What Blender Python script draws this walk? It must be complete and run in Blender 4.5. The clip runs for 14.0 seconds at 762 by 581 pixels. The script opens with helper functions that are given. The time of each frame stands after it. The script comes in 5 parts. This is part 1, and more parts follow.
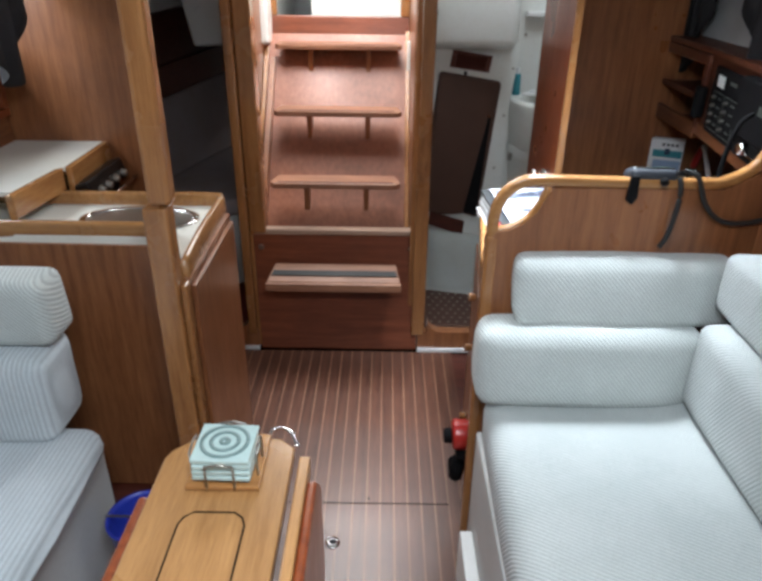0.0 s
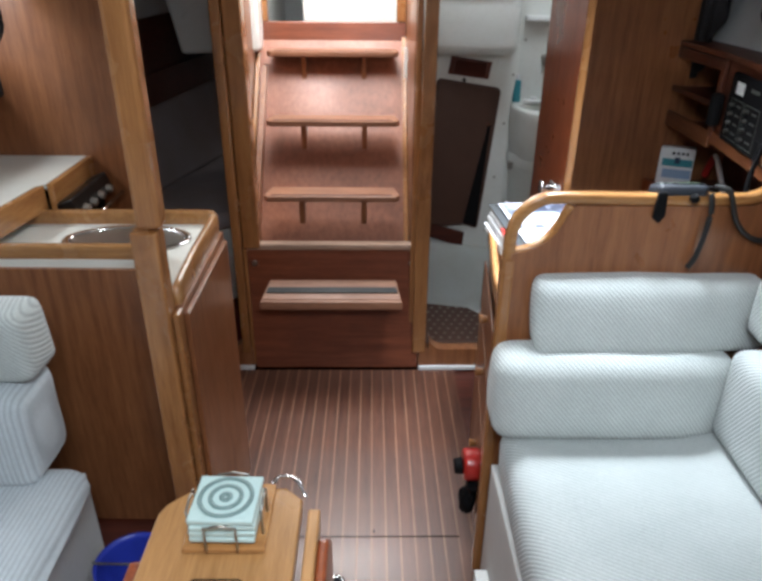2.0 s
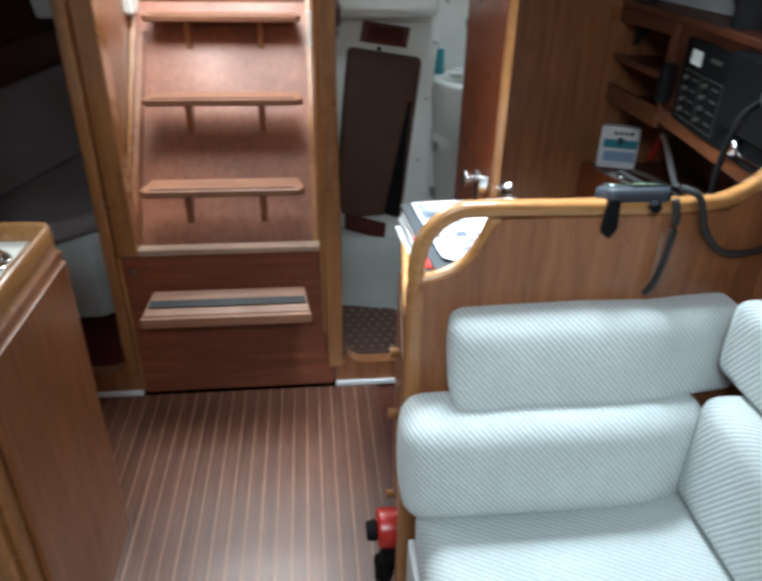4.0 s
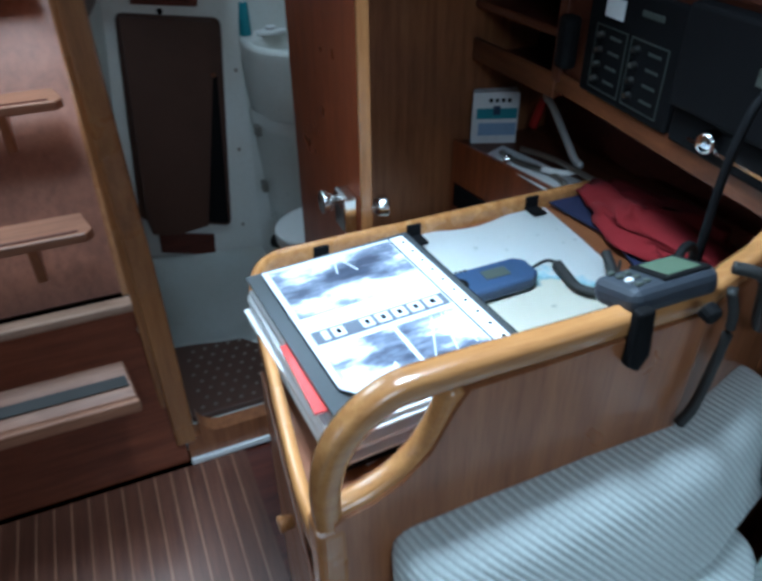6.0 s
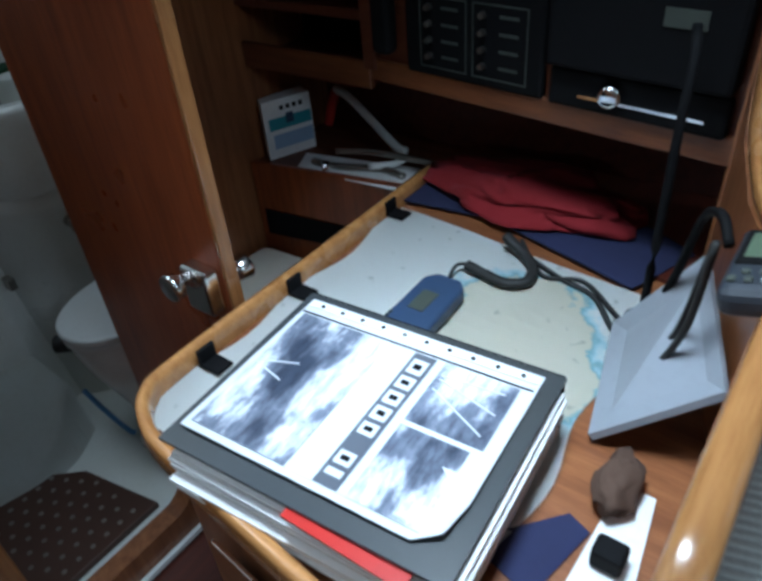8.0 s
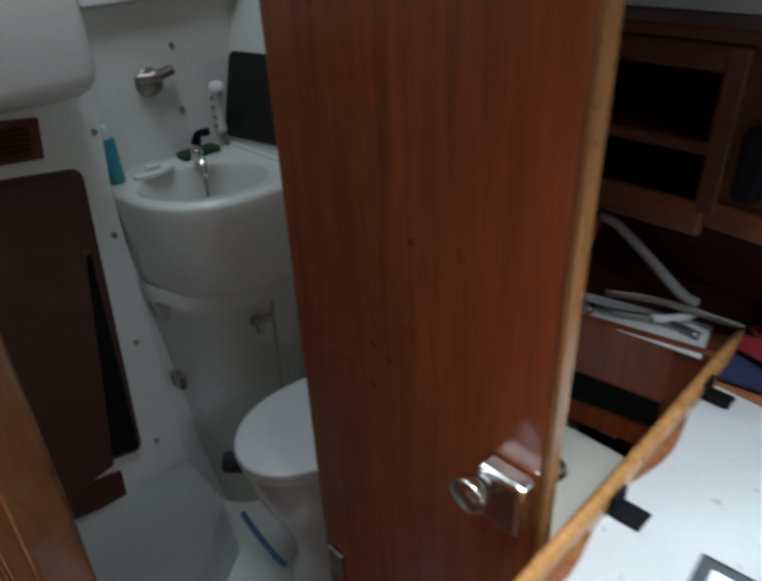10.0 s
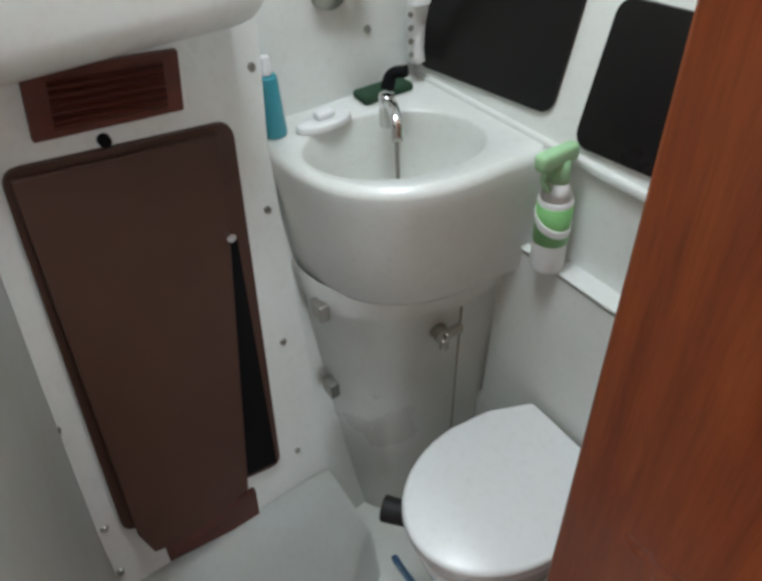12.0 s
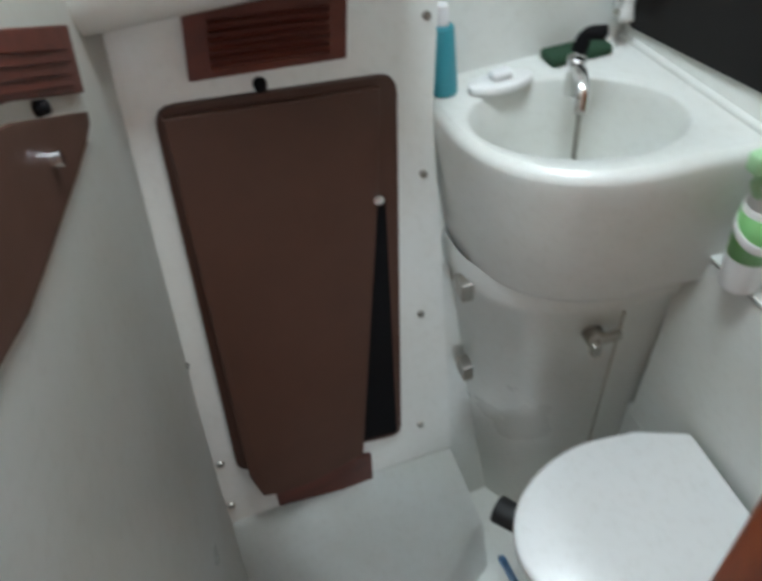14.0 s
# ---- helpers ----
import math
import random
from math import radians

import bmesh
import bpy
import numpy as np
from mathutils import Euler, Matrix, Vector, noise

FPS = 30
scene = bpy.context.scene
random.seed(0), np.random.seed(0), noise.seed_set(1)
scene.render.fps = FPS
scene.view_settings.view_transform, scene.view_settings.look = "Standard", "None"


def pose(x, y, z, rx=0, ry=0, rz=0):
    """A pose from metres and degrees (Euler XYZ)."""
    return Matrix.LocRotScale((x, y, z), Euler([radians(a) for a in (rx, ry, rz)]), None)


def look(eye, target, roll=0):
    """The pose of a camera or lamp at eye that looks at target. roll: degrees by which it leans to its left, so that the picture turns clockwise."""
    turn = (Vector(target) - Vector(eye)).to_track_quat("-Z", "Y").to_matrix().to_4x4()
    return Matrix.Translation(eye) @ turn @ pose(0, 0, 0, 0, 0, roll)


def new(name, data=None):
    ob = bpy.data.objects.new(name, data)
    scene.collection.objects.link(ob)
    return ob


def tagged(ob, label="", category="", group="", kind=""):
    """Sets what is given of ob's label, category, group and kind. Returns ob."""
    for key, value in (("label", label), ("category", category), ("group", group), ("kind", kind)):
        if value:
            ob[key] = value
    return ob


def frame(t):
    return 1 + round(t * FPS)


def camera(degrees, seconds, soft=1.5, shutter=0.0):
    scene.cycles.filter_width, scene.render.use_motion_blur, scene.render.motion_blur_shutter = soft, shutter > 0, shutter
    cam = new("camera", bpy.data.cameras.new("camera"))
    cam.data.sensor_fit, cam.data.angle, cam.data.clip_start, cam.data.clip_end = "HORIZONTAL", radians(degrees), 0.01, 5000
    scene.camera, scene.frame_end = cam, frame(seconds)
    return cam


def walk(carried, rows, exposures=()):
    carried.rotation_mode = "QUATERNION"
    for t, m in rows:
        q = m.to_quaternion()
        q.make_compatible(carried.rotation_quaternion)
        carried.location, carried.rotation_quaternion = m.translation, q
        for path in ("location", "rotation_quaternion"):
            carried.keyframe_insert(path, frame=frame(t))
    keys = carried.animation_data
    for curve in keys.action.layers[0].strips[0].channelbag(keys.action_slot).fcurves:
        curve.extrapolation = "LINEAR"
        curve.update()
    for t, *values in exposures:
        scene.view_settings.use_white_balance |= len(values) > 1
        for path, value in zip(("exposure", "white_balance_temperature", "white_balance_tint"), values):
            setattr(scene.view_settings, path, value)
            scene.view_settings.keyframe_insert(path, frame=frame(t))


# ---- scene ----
cam = camera(60.0, 14.0, soft=3.4, shutter=0.4)
PATH = [
    (0, (0.032, 0.088, 1.454), (0.025, 1.866, 0.539), 0.7),
    (0.5, (0.032, 0.107, 1.453), (0.007, 1.889, 0.546), 0.3),
    (1, (0.017, 0.108, 1.457), (-0.003, 1.893, 0.555), -0.6),
    (1.5, (-0.002, 0.141, 1.451), (0.009, 1.92, 0.535), -0.6),
    (2, (-0.009, 0.202, 1.447), (0.018, 1.986, 0.543), 0.5),
    (2.5, (-0.008, 0.263, 1.447), (-0.003, 2.044, 0.537), -0.4),
    (3, (0.013, 0.34, 1.439), (-0.035, 2.109, 0.507), -1.7),
    (3.5, (0.062, 0.446, 1.414), (0.072, 2.204, 0.459), 1.7),
    (4, (0.115, 0.552, 1.391), (0.311, 2.287, 0.415), 1.1),
    (4.2, (0.11, 0.568, 1.44), (0.43, 2.268, 0.436), 1.1),
    (6.3, (0.179, 1.171, 1.337), (0.951, 2.619, 0.194), -1.4),
    (6.5, (0.164, 1.217, 1.301), (1.069, 2.62, 0.201), -2.7),
    (7, (0.113, 1.314, 1.352), (1.239, 2.434, 0.135), -6.5),
    (7.2, (0.085, 1.33, 1.358), (1.251, 2.361, 0.101), -7.1),
    (9.3, (0.129, 1.64, 1.337), (1.424, 2.749, 0.292), -3.5),
    (9.5, (0.116, 1.678, 1.349), (1.367, 2.851, 0.32), -2.5),
    (10, (0.113, 1.829, 1.37), (1.297, 3.064, 0.335), -2.7),
    (10.5, (0.106, 2.014, 1.369), (1.253, 3.254, 0.299), -5.1),
    (11, (0.177, 2.117, 1.377), (1.25, 3.388, 0.267), -3.5),
    (11.5, (0.244, 2.236, 1.369), (1.138, 3.542, 0.146), -3.0),
    (12, (0.264, 2.276, 1.345), (1.06, 3.554, 0.028), -3.4),
    (12.5, (0.289, 2.302, 1.331), (1.007, 3.546, -0.061), -3.8),
    (13, (0.305, 2.323, 1.32), (0.905, 3.525, -0.161), -5.2),
    (13.5, (0.313, 2.324, 1.319), (0.847, 3.532, -0.183), -5.4),
    (14, (0.33, 2.334, 1.32), (0.621, 3.741, -0.072), -7.8),
]
EXPOSURES = [(0.0, 0.0, 6000, 8), (3.0, 0.0, 6000, 8), (4.2, 0.0, 5600, 0), (6.3, -1.0, 4850, -3), (7.2, -1.33, 4900, -2), (9.3, -1.5, 5700, 3), (9.6, -1.5, 5700, 3), (10.0, -0.9, 5750, 4), (10.5, 0.08, 6400, 8), (11.0, 0.5, 6500, 9), (11.5, 0.55, 6450, 8), (12.0, 0.72, 6050, 6), (13.0, 0.82, 5950, 5), (14.0, 0.87, 5900, 4)]
walk(cam, [(t, look(eye, target, roll)) for t, eye, target, roll in PATH], EXPOSURES)

# ---- world and lights ----
world = bpy.data.worlds.new("sky")
scene.world = world
world.use_nodes = True
wn = world.node_tree
sky = wn.nodes.new("ShaderNodeTexSky")
sky.sky_type = "NISHITA"
sky.sun_disc = False
sky.sun_elevation, sky.sun_rotation = radians(50), radians(160)
wn.links.new(sky.outputs[0], wn.nodes["Background"].inputs[0])
wn.nodes["Background"].inputs[1].default_value = 0.15

sun_data = bpy.data.lights.new("sun", "SUN")
sun_data.energy, sun_data.angle, sun_data.color = 1.0, radians(25), (1.0, 0.96, 0.9)
sun = new("sun", sun_data)
sun.matrix_world = look((0, 6, 6), (0, 2.6, 1.2))


def window_light(name, place, target, width, height, watts, color=(0.93, 0.97, 1.0), spread=180):
    data = bpy.data.lights.new(name, "AREA")
    data.shape, data.size, data.size_y, data.energy, data.color = "RECTANGLE", width, height, watts, color
    data.spread = radians(spread)
    ob = new(name, data)
    ob.matrix_world = look(place, target)
    return ob


window_light("saloon_hatch_light", (0.05, 0.15, 1.88), (0.0, 0.35, 0), 0.55, 0.5, 26)
window_light("companionway_light", (-0.17, 2.75, 1.86), (-0.17, 2.6, 0), 0.55, 0.7, 26, (1.0, 0.97, 0.92))
window_light("head_hatch_light", (0.52, 2.72, 1.86), (0.44, 2.72, 0), 0.3, 0.3, 4.0, (0.96, 0.99, 1.0), 160)
window_light("chart_hatch_light", (0.46, 1.68, 1.87), (0.54, 1.70, 0), 0.26, 0.26, 9.5, (0.93, 0.97, 1.0), 66)
window_light("galley_window_light", (-1.38, 1.75, 1.45), (0, 1.8, 0.9), 0.5, 0.2, 9)
window_light("saloon_window_light", (1.18, 0.9, 1.45), (0, 1.0, 0.8), 0.6, 0.2, 4.5)

# ---- materials ----


def material(name):
    m = bpy.data.materials.new(name)
    m.use_nodes = True
    return m, m.node_tree, m.node_tree.nodes["Principled BSDF"]


def noise_node(nt, scale, stretch=(1, 1, 1), detail=4.0, rough=0.6, offset=None):
    tc = nt.nodes.new("ShaderNodeTexCoord")
    mp = nt.nodes.new("ShaderNodeMapping")
    mp.inputs["Scale"].default_value = stretch
    nt.links.new(tc.outputs["Object"], mp.inputs[0])
    if offset:
        nt.links.new(offset, mp.inputs["Location"])
    n = nt.nodes.new("ShaderNodeTexNoise")
    n.inputs["Scale"].default_value, n.inputs["Detail"].default_value, n.inputs["Roughness"].default_value = scale, detail, rough
    nt.links.new(mp.outputs[0], n.inputs["Vector"])
    return n


def ramp_node(nt, source, stops):
    r = nt.nodes.new("ShaderNodeValToRGB")
    while len(r.color_ramp.elements) < len(stops):
        r.color_ramp.elements.new(0.5)
    for e, (p, c) in zip(r.color_ramp.elements, stops):
        e.position, e.color = p, (*c, 1)
    nt.links.new(source, r.inputs[0])
    return r


def mix_node(nt, a, b, fac, mode="MULTIPLY"):
    m = nt.nodes.new("ShaderNodeMix")
    m.data_type, m.blend_type = "RGBA", mode
    m.inputs[0].default_value = fac
    nt.links.new(a, m.inputs[6])
    nt.links.new(b, m.inputs[7])
    return m.outputs[2]


def bump_node(nt, source, bsdf, strength, distance=0.002):
    b = nt.nodes.new("ShaderNodeBump")
    b.inputs["Strength"].default_value, b.inputs["Distance"].default_value = strength, distance
    nt.links.new(source, b.inputs["Height"])
    nt.links.new(b.outputs[0], bsdf.inputs["Normal"])


def wood(name, light, dark, axis="z", rough=0.32, coat=0.25, wear=0.25):
    m, nt, p = material(name)
    info = nt.nodes.new("ShaderNodeObjectInfo")
    st = {"x": (1.5, 22, 22), "y": (22, 1.5, 22), "z": (22, 22, 1.5)}[axis]
    shift = nt.nodes.new("ShaderNodeVectorMath")
    shift.operation = "SCALE"
    shift.inputs[0].default_value = (9.0, 7.0, 5.0)
    nt.links.new(info.outputs["Random"], shift.inputs["Scale"])
    grain = noise_node(nt, 2.6, st, 6, 0.62, shift.outputs[0])
    fine = noise_node(nt, 9.0, tuple(v * 1.6 for v in st), 4, 0.7, shift.outputs[0])
    worn = noise_node(nt, 3.2, (1, 1, 1), 4, 0.6)
    base = ramp_node(nt, grain.outputs[0], [(0.3, dark), (0.72, light)])
    lines = ramp_node(nt, fine.outputs[0], [(0.32, (0.74, 0.70, 0.67)), (0.55, (1, 1, 1))])
    stains = ramp_node(nt, worn.outputs[0], [(0.3, (0.62, 0.58, 0.56)), (0.65, (1.08, 1.05, 1.02))])
    tone = ramp_node(nt, info.outputs["Random"], [(0.0, (0.86, 0.84, 0.82)), (1.0, (1.08, 1.06, 1.04))])
    c = mix_node(nt, base.outputs[0], lines.outputs[0], 0.75)
    c = mix_node(nt, c, stains.outputs[0], wear * 2)
    c = mix_node(nt, c, tone.outputs[0], 1.0)
    nt.links.new(c, p.inputs["Base Color"])
    r = ramp_node(nt, worn.outputs[0], [(0.3, (rough + 0.14,) * 3), (0.7, (rough - 0.06,) * 3)])
    nt.links.new(r.outputs[0], p.inputs["Roughness"])
    p.inputs["Coat Weight"].default_value, p.inputs["Coat Roughness"].default_value = coat, 0.22
    bump_node(nt, fine.outputs[0], p, 0.12, 0.001)
    return m


def painted(name, color, rough=0.35, stain=0.12, metal=0.0, coat=0.0, bump=0.05, scale=14.0):
    m, nt, p = material(name)
    n = noise_node(nt, 2.5, (1, 1, 1), 5, 0.6)
    f = noise_node(nt, scale * 6, (1, 1, 1), 4, 0.6)
    dirty = tuple(v * (1 - stain * k) for v, k in zip(color, (1.2, 1.5, 2.0)))
    base = ramp_node(nt, n.outputs[0], [(0.28, dirty), (0.62, color)])
    speck = ramp_node(nt, f.outputs[0], [(0.2, (0.88, 0.87, 0.85)), (0.5, (1, 1, 1))])
    nt.links.new(mix_node(nt, base.outputs[0], speck.outputs[0], 0.6), p.inputs["Base Color"])
    r = ramp_node(nt, n.outputs[0], [(0.3, (min(1, rough + 0.1),) * 3), (0.7, (max(0.03, rough - 0.05),) * 3)])
    nt.links.new(r.outputs[0], p.inputs["Roughness"])
    p.inputs["Metallic"].default_value, p.inputs["Coat Weight"].default_value = metal, coat
    if bump:
        bump_node(nt, f.outputs[0], p, bump, 0.001)
    return m


def corduroy(name, color, groove, direction, pitch):
    """Ribbed cloth: ribs of the given pitch in metres, counted along the direction."""
    m, nt, p = material(name)
    tc = nt.nodes.new("ShaderNodeTexCoord")
    dot = nt.nodes.new("ShaderNodeVectorMath")
    dot.operation = "DOT_PRODUCT"
    dot.inputs[1].default_value = tuple(v * math.tau / pitch for v in direction)
    nt.links.new(tc.outputs["Object"], dot.inputs[0])
    sine = nt.nodes.new("ShaderNodeMath")
    sine.operation = "SINE"
    nt.links.new(dot.outputs["Value"], sine.inputs[0])
    half = nt.nodes.new("ShaderNodeMath")
    half.operation, half.inputs[1].default_value, half.inputs[2].default_value = "MULTIPLY_ADD", 0.5, 0.5
    nt.links.new(sine.outputs[0], half.inputs[0])
    n = noise_node(nt, 5.0, (1, 1, 1), 4, 0.6)
    fuzz = noise_node(nt, 260.0, (1, 1, 1), 2, 0.6)
    ribs = ramp_node(nt, half.outputs[0], [(0.05, groove), (0.5, color)])
    patch = ramp_node(nt, n.outputs[0], [(0.3, (0.86, 0.87, 0.86)), (0.7, (1.04, 1.03, 1.02))])
    grit = ramp_node(nt, fuzz.outputs[0], [(0.3, (0.84, 0.84, 0.84)), (0.7, (1.05, 1.05, 1.05))])
    c = mix_node(nt, ribs.outputs[0], patch.outputs[0], 1.0)
    nt.links.new(mix_node(nt, c, grit.outputs[0], 0.8), p.inputs["Base Color"])
    p.inputs["Roughness"].default_value = 0.9
    p.inputs["Sheen Weight"].default_value = 0.25
    bump_node(nt, half.outputs[0], p, 0.55, 0.002)
    return m


TEAK = wood("teak_upright", (0.34, 0.145, 0.058), (0.185, 0.066, 0.025), "z")
TEAK_X = wood("teak_across", (0.30, 0.125, 0.05), (0.15, 0.052, 0.02), "x")
TEAK_Y = wood("teak_along", (0.30, 0.125, 0.05), (0.15, 0.052, 0.02), "y")
RED_WOOD = wood("mahogany_door", (0.34, 0.085, 0.022), (0.17, 0.035, 0.010), "z", 0.3, 0.3, 0.2)
RED_X = wood("red_teak_across", (0.26, 0.082, 0.038), (0.14, 0.038, 0.018), "x", 0.35, 0.2, 0.3)
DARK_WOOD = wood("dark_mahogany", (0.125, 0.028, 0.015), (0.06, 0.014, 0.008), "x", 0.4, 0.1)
OAK_X = wood("varnished_trim_across", (0.52, 0.27, 0.095), (0.33, 0.15, 0.048), "x", 0.2, 0.6, 0.15)
OAK_Y = wood("varnished_trim_along", (0.52, 0.27, 0.095), (0.33, 0.15, 0.048), "y", 0.2, 0.6, 0.15)
OAK_Z = wood("varnished_trim_upright", (0.44, 0.21, 0.075), (0.26, 0.11, 0.036), "z", 0.22, 0.5, 0.2)
TABLE_WOOD = wood("table_wood", (0.55, 0.30, 0.115), (0.38, 0.19, 0.065), "y", 0.28, 0.4, 0.12)
STEP_WOOD = wood("step_wood", (0.42, 0.22, 0.13), (0.25, 0.11, 0.06), "x", 0.45, 0.1, 0.3)
WORN_LIP = wood("worn_lip_wood", (0.50, 0.36, 0.27), (0.30, 0.19, 0.13), "x", 0.6, 0.0, 0.35)
LADDER_WOOD = wood("ladder_panel_wood", (0.33, 0.13, 0.07), (0.21, 0.075, 0.038), "z", 0.45, 0.1, 0.4)
PLANK = wood("sole_plank", (0.145, 0.058, 0.033), (0.075, 0.027, 0.016), "y", 0.36, 0.2, 0.3)
HOLLY = wood("sole_strip", (0.27, 0.145, 0.085), (0.19, 0.09, 0.052), "y", 0.4, 0.15, 0.3)
BROWN_PANEL = painted("brown_laminate", (0.064, 0.027, 0.016), 0.5, 0.25, 0, 0, 0.25)
GEL = painted("white_gelcoat", (0.73, 0.75, 0.72), 0.3, 0.1, 0, 0.2, 0.02)
WORN_GEL = painted("worn_gelcoat", (0.71, 0.73, 0.70), 0.6, 0.14, 0, 0, 0.06)
CREAM = painted("cream_laminate", (0.76, 0.76, 0.70), 0.35, 0.08)
PORCELAIN = painted("white_porcelain", (0.82, 0.82, 0.80), 0.12, 0.03, 0, 0.5, 0.0)
WHITE_PLASTIC = painted("white_plastic", (0.78, 0.79, 0.78), 0.3, 0.04, 0, 0.1, 0.0)
CHROME = painted("chrome", (0.8, 0.8, 0.8), 0.12, 0.05, 1.0, 0, 0.0)
STEEL = painted("dull_steel", (0.42, 0.41, 0.38), 0.35, 0.15, 1.0, 0, 0.05)
# Dark brown wood, darkened further to hold the shade under the side deck.
FASCIA = wood("dark_shaded_fascia_wood", (0.15, 0.045, 0.018), (0.075, 0.02, 0.009), "y", 0.45, 0.05, 0.3)
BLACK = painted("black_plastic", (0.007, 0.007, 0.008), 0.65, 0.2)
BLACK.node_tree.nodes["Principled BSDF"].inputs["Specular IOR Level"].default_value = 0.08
BLACK_GLASS = painted("dark_glazing", (0.010, 0.009, 0.009), 0.28, 0.1, 0, 0.0, 0.0)
BLACK_GLASS.node_tree.nodes["Principled BSDF"].inputs["Specular IOR Level"].default_value = 0.25
RUBBER = painted("black_rubber", (0.015, 0.015, 0.015), 0.6, 0.2)
NAVY = painted("navy_plastic", (0.03, 0.055, 0.12), 0.45, 0.2)
SLATE = painted("slate_plastic", (0.028, 0.034, 0.048), 0.45, 0.2)
NAVY_CLOTH = painted("navy_cloth", (0.018, 0.022, 0.075), 0.9, 0.2, 0, 0, 0.3)
GREY_LCD = painted("grey_screen", (0.06, 0.07, 0.06), 0.3, 0.1)
RED_PAINT = painted("red_plastic", (0.45, 0.025, 0.02), 0.3, 0.2, 0, 0.2)
RED_CLOTH = painted("red_cloth", (0.26, 0.012, 0.02), 0.9, 0.25, 0, 0, 0.4)
CARPET = painted("maroon_carpet", (0.13, 0.012, 0.014), 0.95, 0.25, 0, 0, 0.6)
CURTAIN = painted("grey_curtain_cloth", (0.06, 0.058, 0.065), 0.9, 0.25, 0, 0, 0.4)
BUNK_CLOTH = painted("grey_brown_cloth", (0.33, 0.28, 0.28), 0.92, 0.15, 0, 0, 0.4)
PAPER = painted("white_paper", (0.78, 0.79, 0.8), 0.5, 0.06, 0, 0, 0.03)
BLUE_PLASTIC = painted("blue_plastic", (0.03, 0.05, 0.42), 0.35, 0.15)
GLASSY_GREEN = painted("pale_green_glass", (0.50, 0.64, 0.62), 0.12, 0.1, 0, 0.5, 0.0)
PALE_RING = painted("frosted_ring", (0.16, 0.24, 0.23), 0.3, 0.05)
GREEN = painted("green_plastic", (0.22, 0.5, 0.18), 0.3, 0.1)
TEAL = painted("teal_plastic", (0.05, 0.27, 0.33), 0.3, 0.1)
DARK_GREEN = painted("dark_green_sponge", (0.02, 0.06, 0.03), 0.9, 0.2, 0, 0, 0.5)
CLOTH_R = corduroy("ribbed_cloth_slant", (0.62, 0.66, 0.64), (0.46, 0.49, 0.48), (0.9, 0.25, 0.75), 0.0085)
CLOTH_SEAT = corduroy("ribbed_cloth_seat", (0.53, 0.56, 0.55), (0.40, 0.43, 0.42), (0.5, 0.9, 0.6), 0.0085)
CLOTH_L = corduroy("ribbed_cloth_upright", (0.60, 0.65, 0.68), (0.46, 0.50, 0.53), (1, 0, 0), 0.0105)
LINING = painted("white_lining", (0.7, 0.71, 0.70), 0.8, 0.06)

# ---- mesh helpers ----
HOME = {}


def thing(name, place, label, category, group="", kind=""):
    ob = new(name)
    ob.location = place
    ob.empty_display_size = 0.05
    HOME[ob.name] = Vector(place)
    return tagged(ob, label, category, group, kind)


def part(name, bm, mat, parent=None, label="", smooth=False):
    """One mesh object, built in world coordinates, under a thing or a part."""
    me = bpy.data.meshes.new(name)
    bmesh.ops.recalc_face_normals(bm, faces=bm.faces)
    if smooth:
        for f in bm.faces:
            f.smooth = True
    bm.to_mesh(me)
    bm.free()
    me.materials.append(mat)
    ob = new(name, me)
    if parent:
        ob.parent = parent
        ob.matrix_parent_inverse = Matrix.Translation(-HOME.get(parent.name, Vector()))
    if label:
        ob["label"] = label
    return ob


def single(name, bm, mat, label, category="", kind="", group="", smooth=False):
    return tagged(part(name, bm, mat, None, "", smooth), label, category, group, kind)


def bevelled(bm, width, segments=2):
    if width:
        bmesh.ops.bevel(bm, geom=list(bm.edges), offset=width, segments=segments, profile=0.5, affect="EDGES", clamp_overlap=True)
    return bm


def box(x0, x1, y0, y1, z0, z1, bevel=0.0, segments=2, turn=None):
    bm = bmesh.new()
    bmesh.ops.create_cube(bm, size=1)
    for v in bm.verts:
        v.co = Vector(((x0 + x1) / 2 + v.co.x * (x1 - x0), (y0 + y1) / 2 + v.co.y * (y1 - y0), (z0 + z1) / 2 + v.co.z * (z1 - z0)))
    bevelled(bm, bevel, segments)
    if turn:
        spun(bm, *turn)
    return bm


def spun(bm, centre, axis, degrees):
    bmesh.ops.rotate(bm, verts=bm.verts, cent=centre, matrix=Matrix.Rotation(radians(degrees), 3, axis))
    return bm


def joined(*bms):
    out = bms[0]
    for other in bms[1:]:
        me = bpy.data.meshes.new("joint")
        other.to_mesh(me)
        other.free()
        out.from_mesh(me)
        bpy.data.meshes.remove(me)
    return out


def slab(points, thick, bevel=0.0, segments=2):
    """A solid from a flat outline, pushed along the vector thick."""
    bm = bmesh.new()
    a = [bm.verts.new(p) for p in points]
    b = [bm.verts.new(Vector(p) + Vector(thick)) for p in points]
    bm.faces.new(a)
    bm.faces.new(b[::-1])
    for n in range(len(a)):
        bm.faces.new((a[n], a[n - 1], b[n - 1], b[n]))
    bmesh.ops.recalc_face_normals(bm, faces=bm.faces)
    return bevelled(bm, bevel, segments)


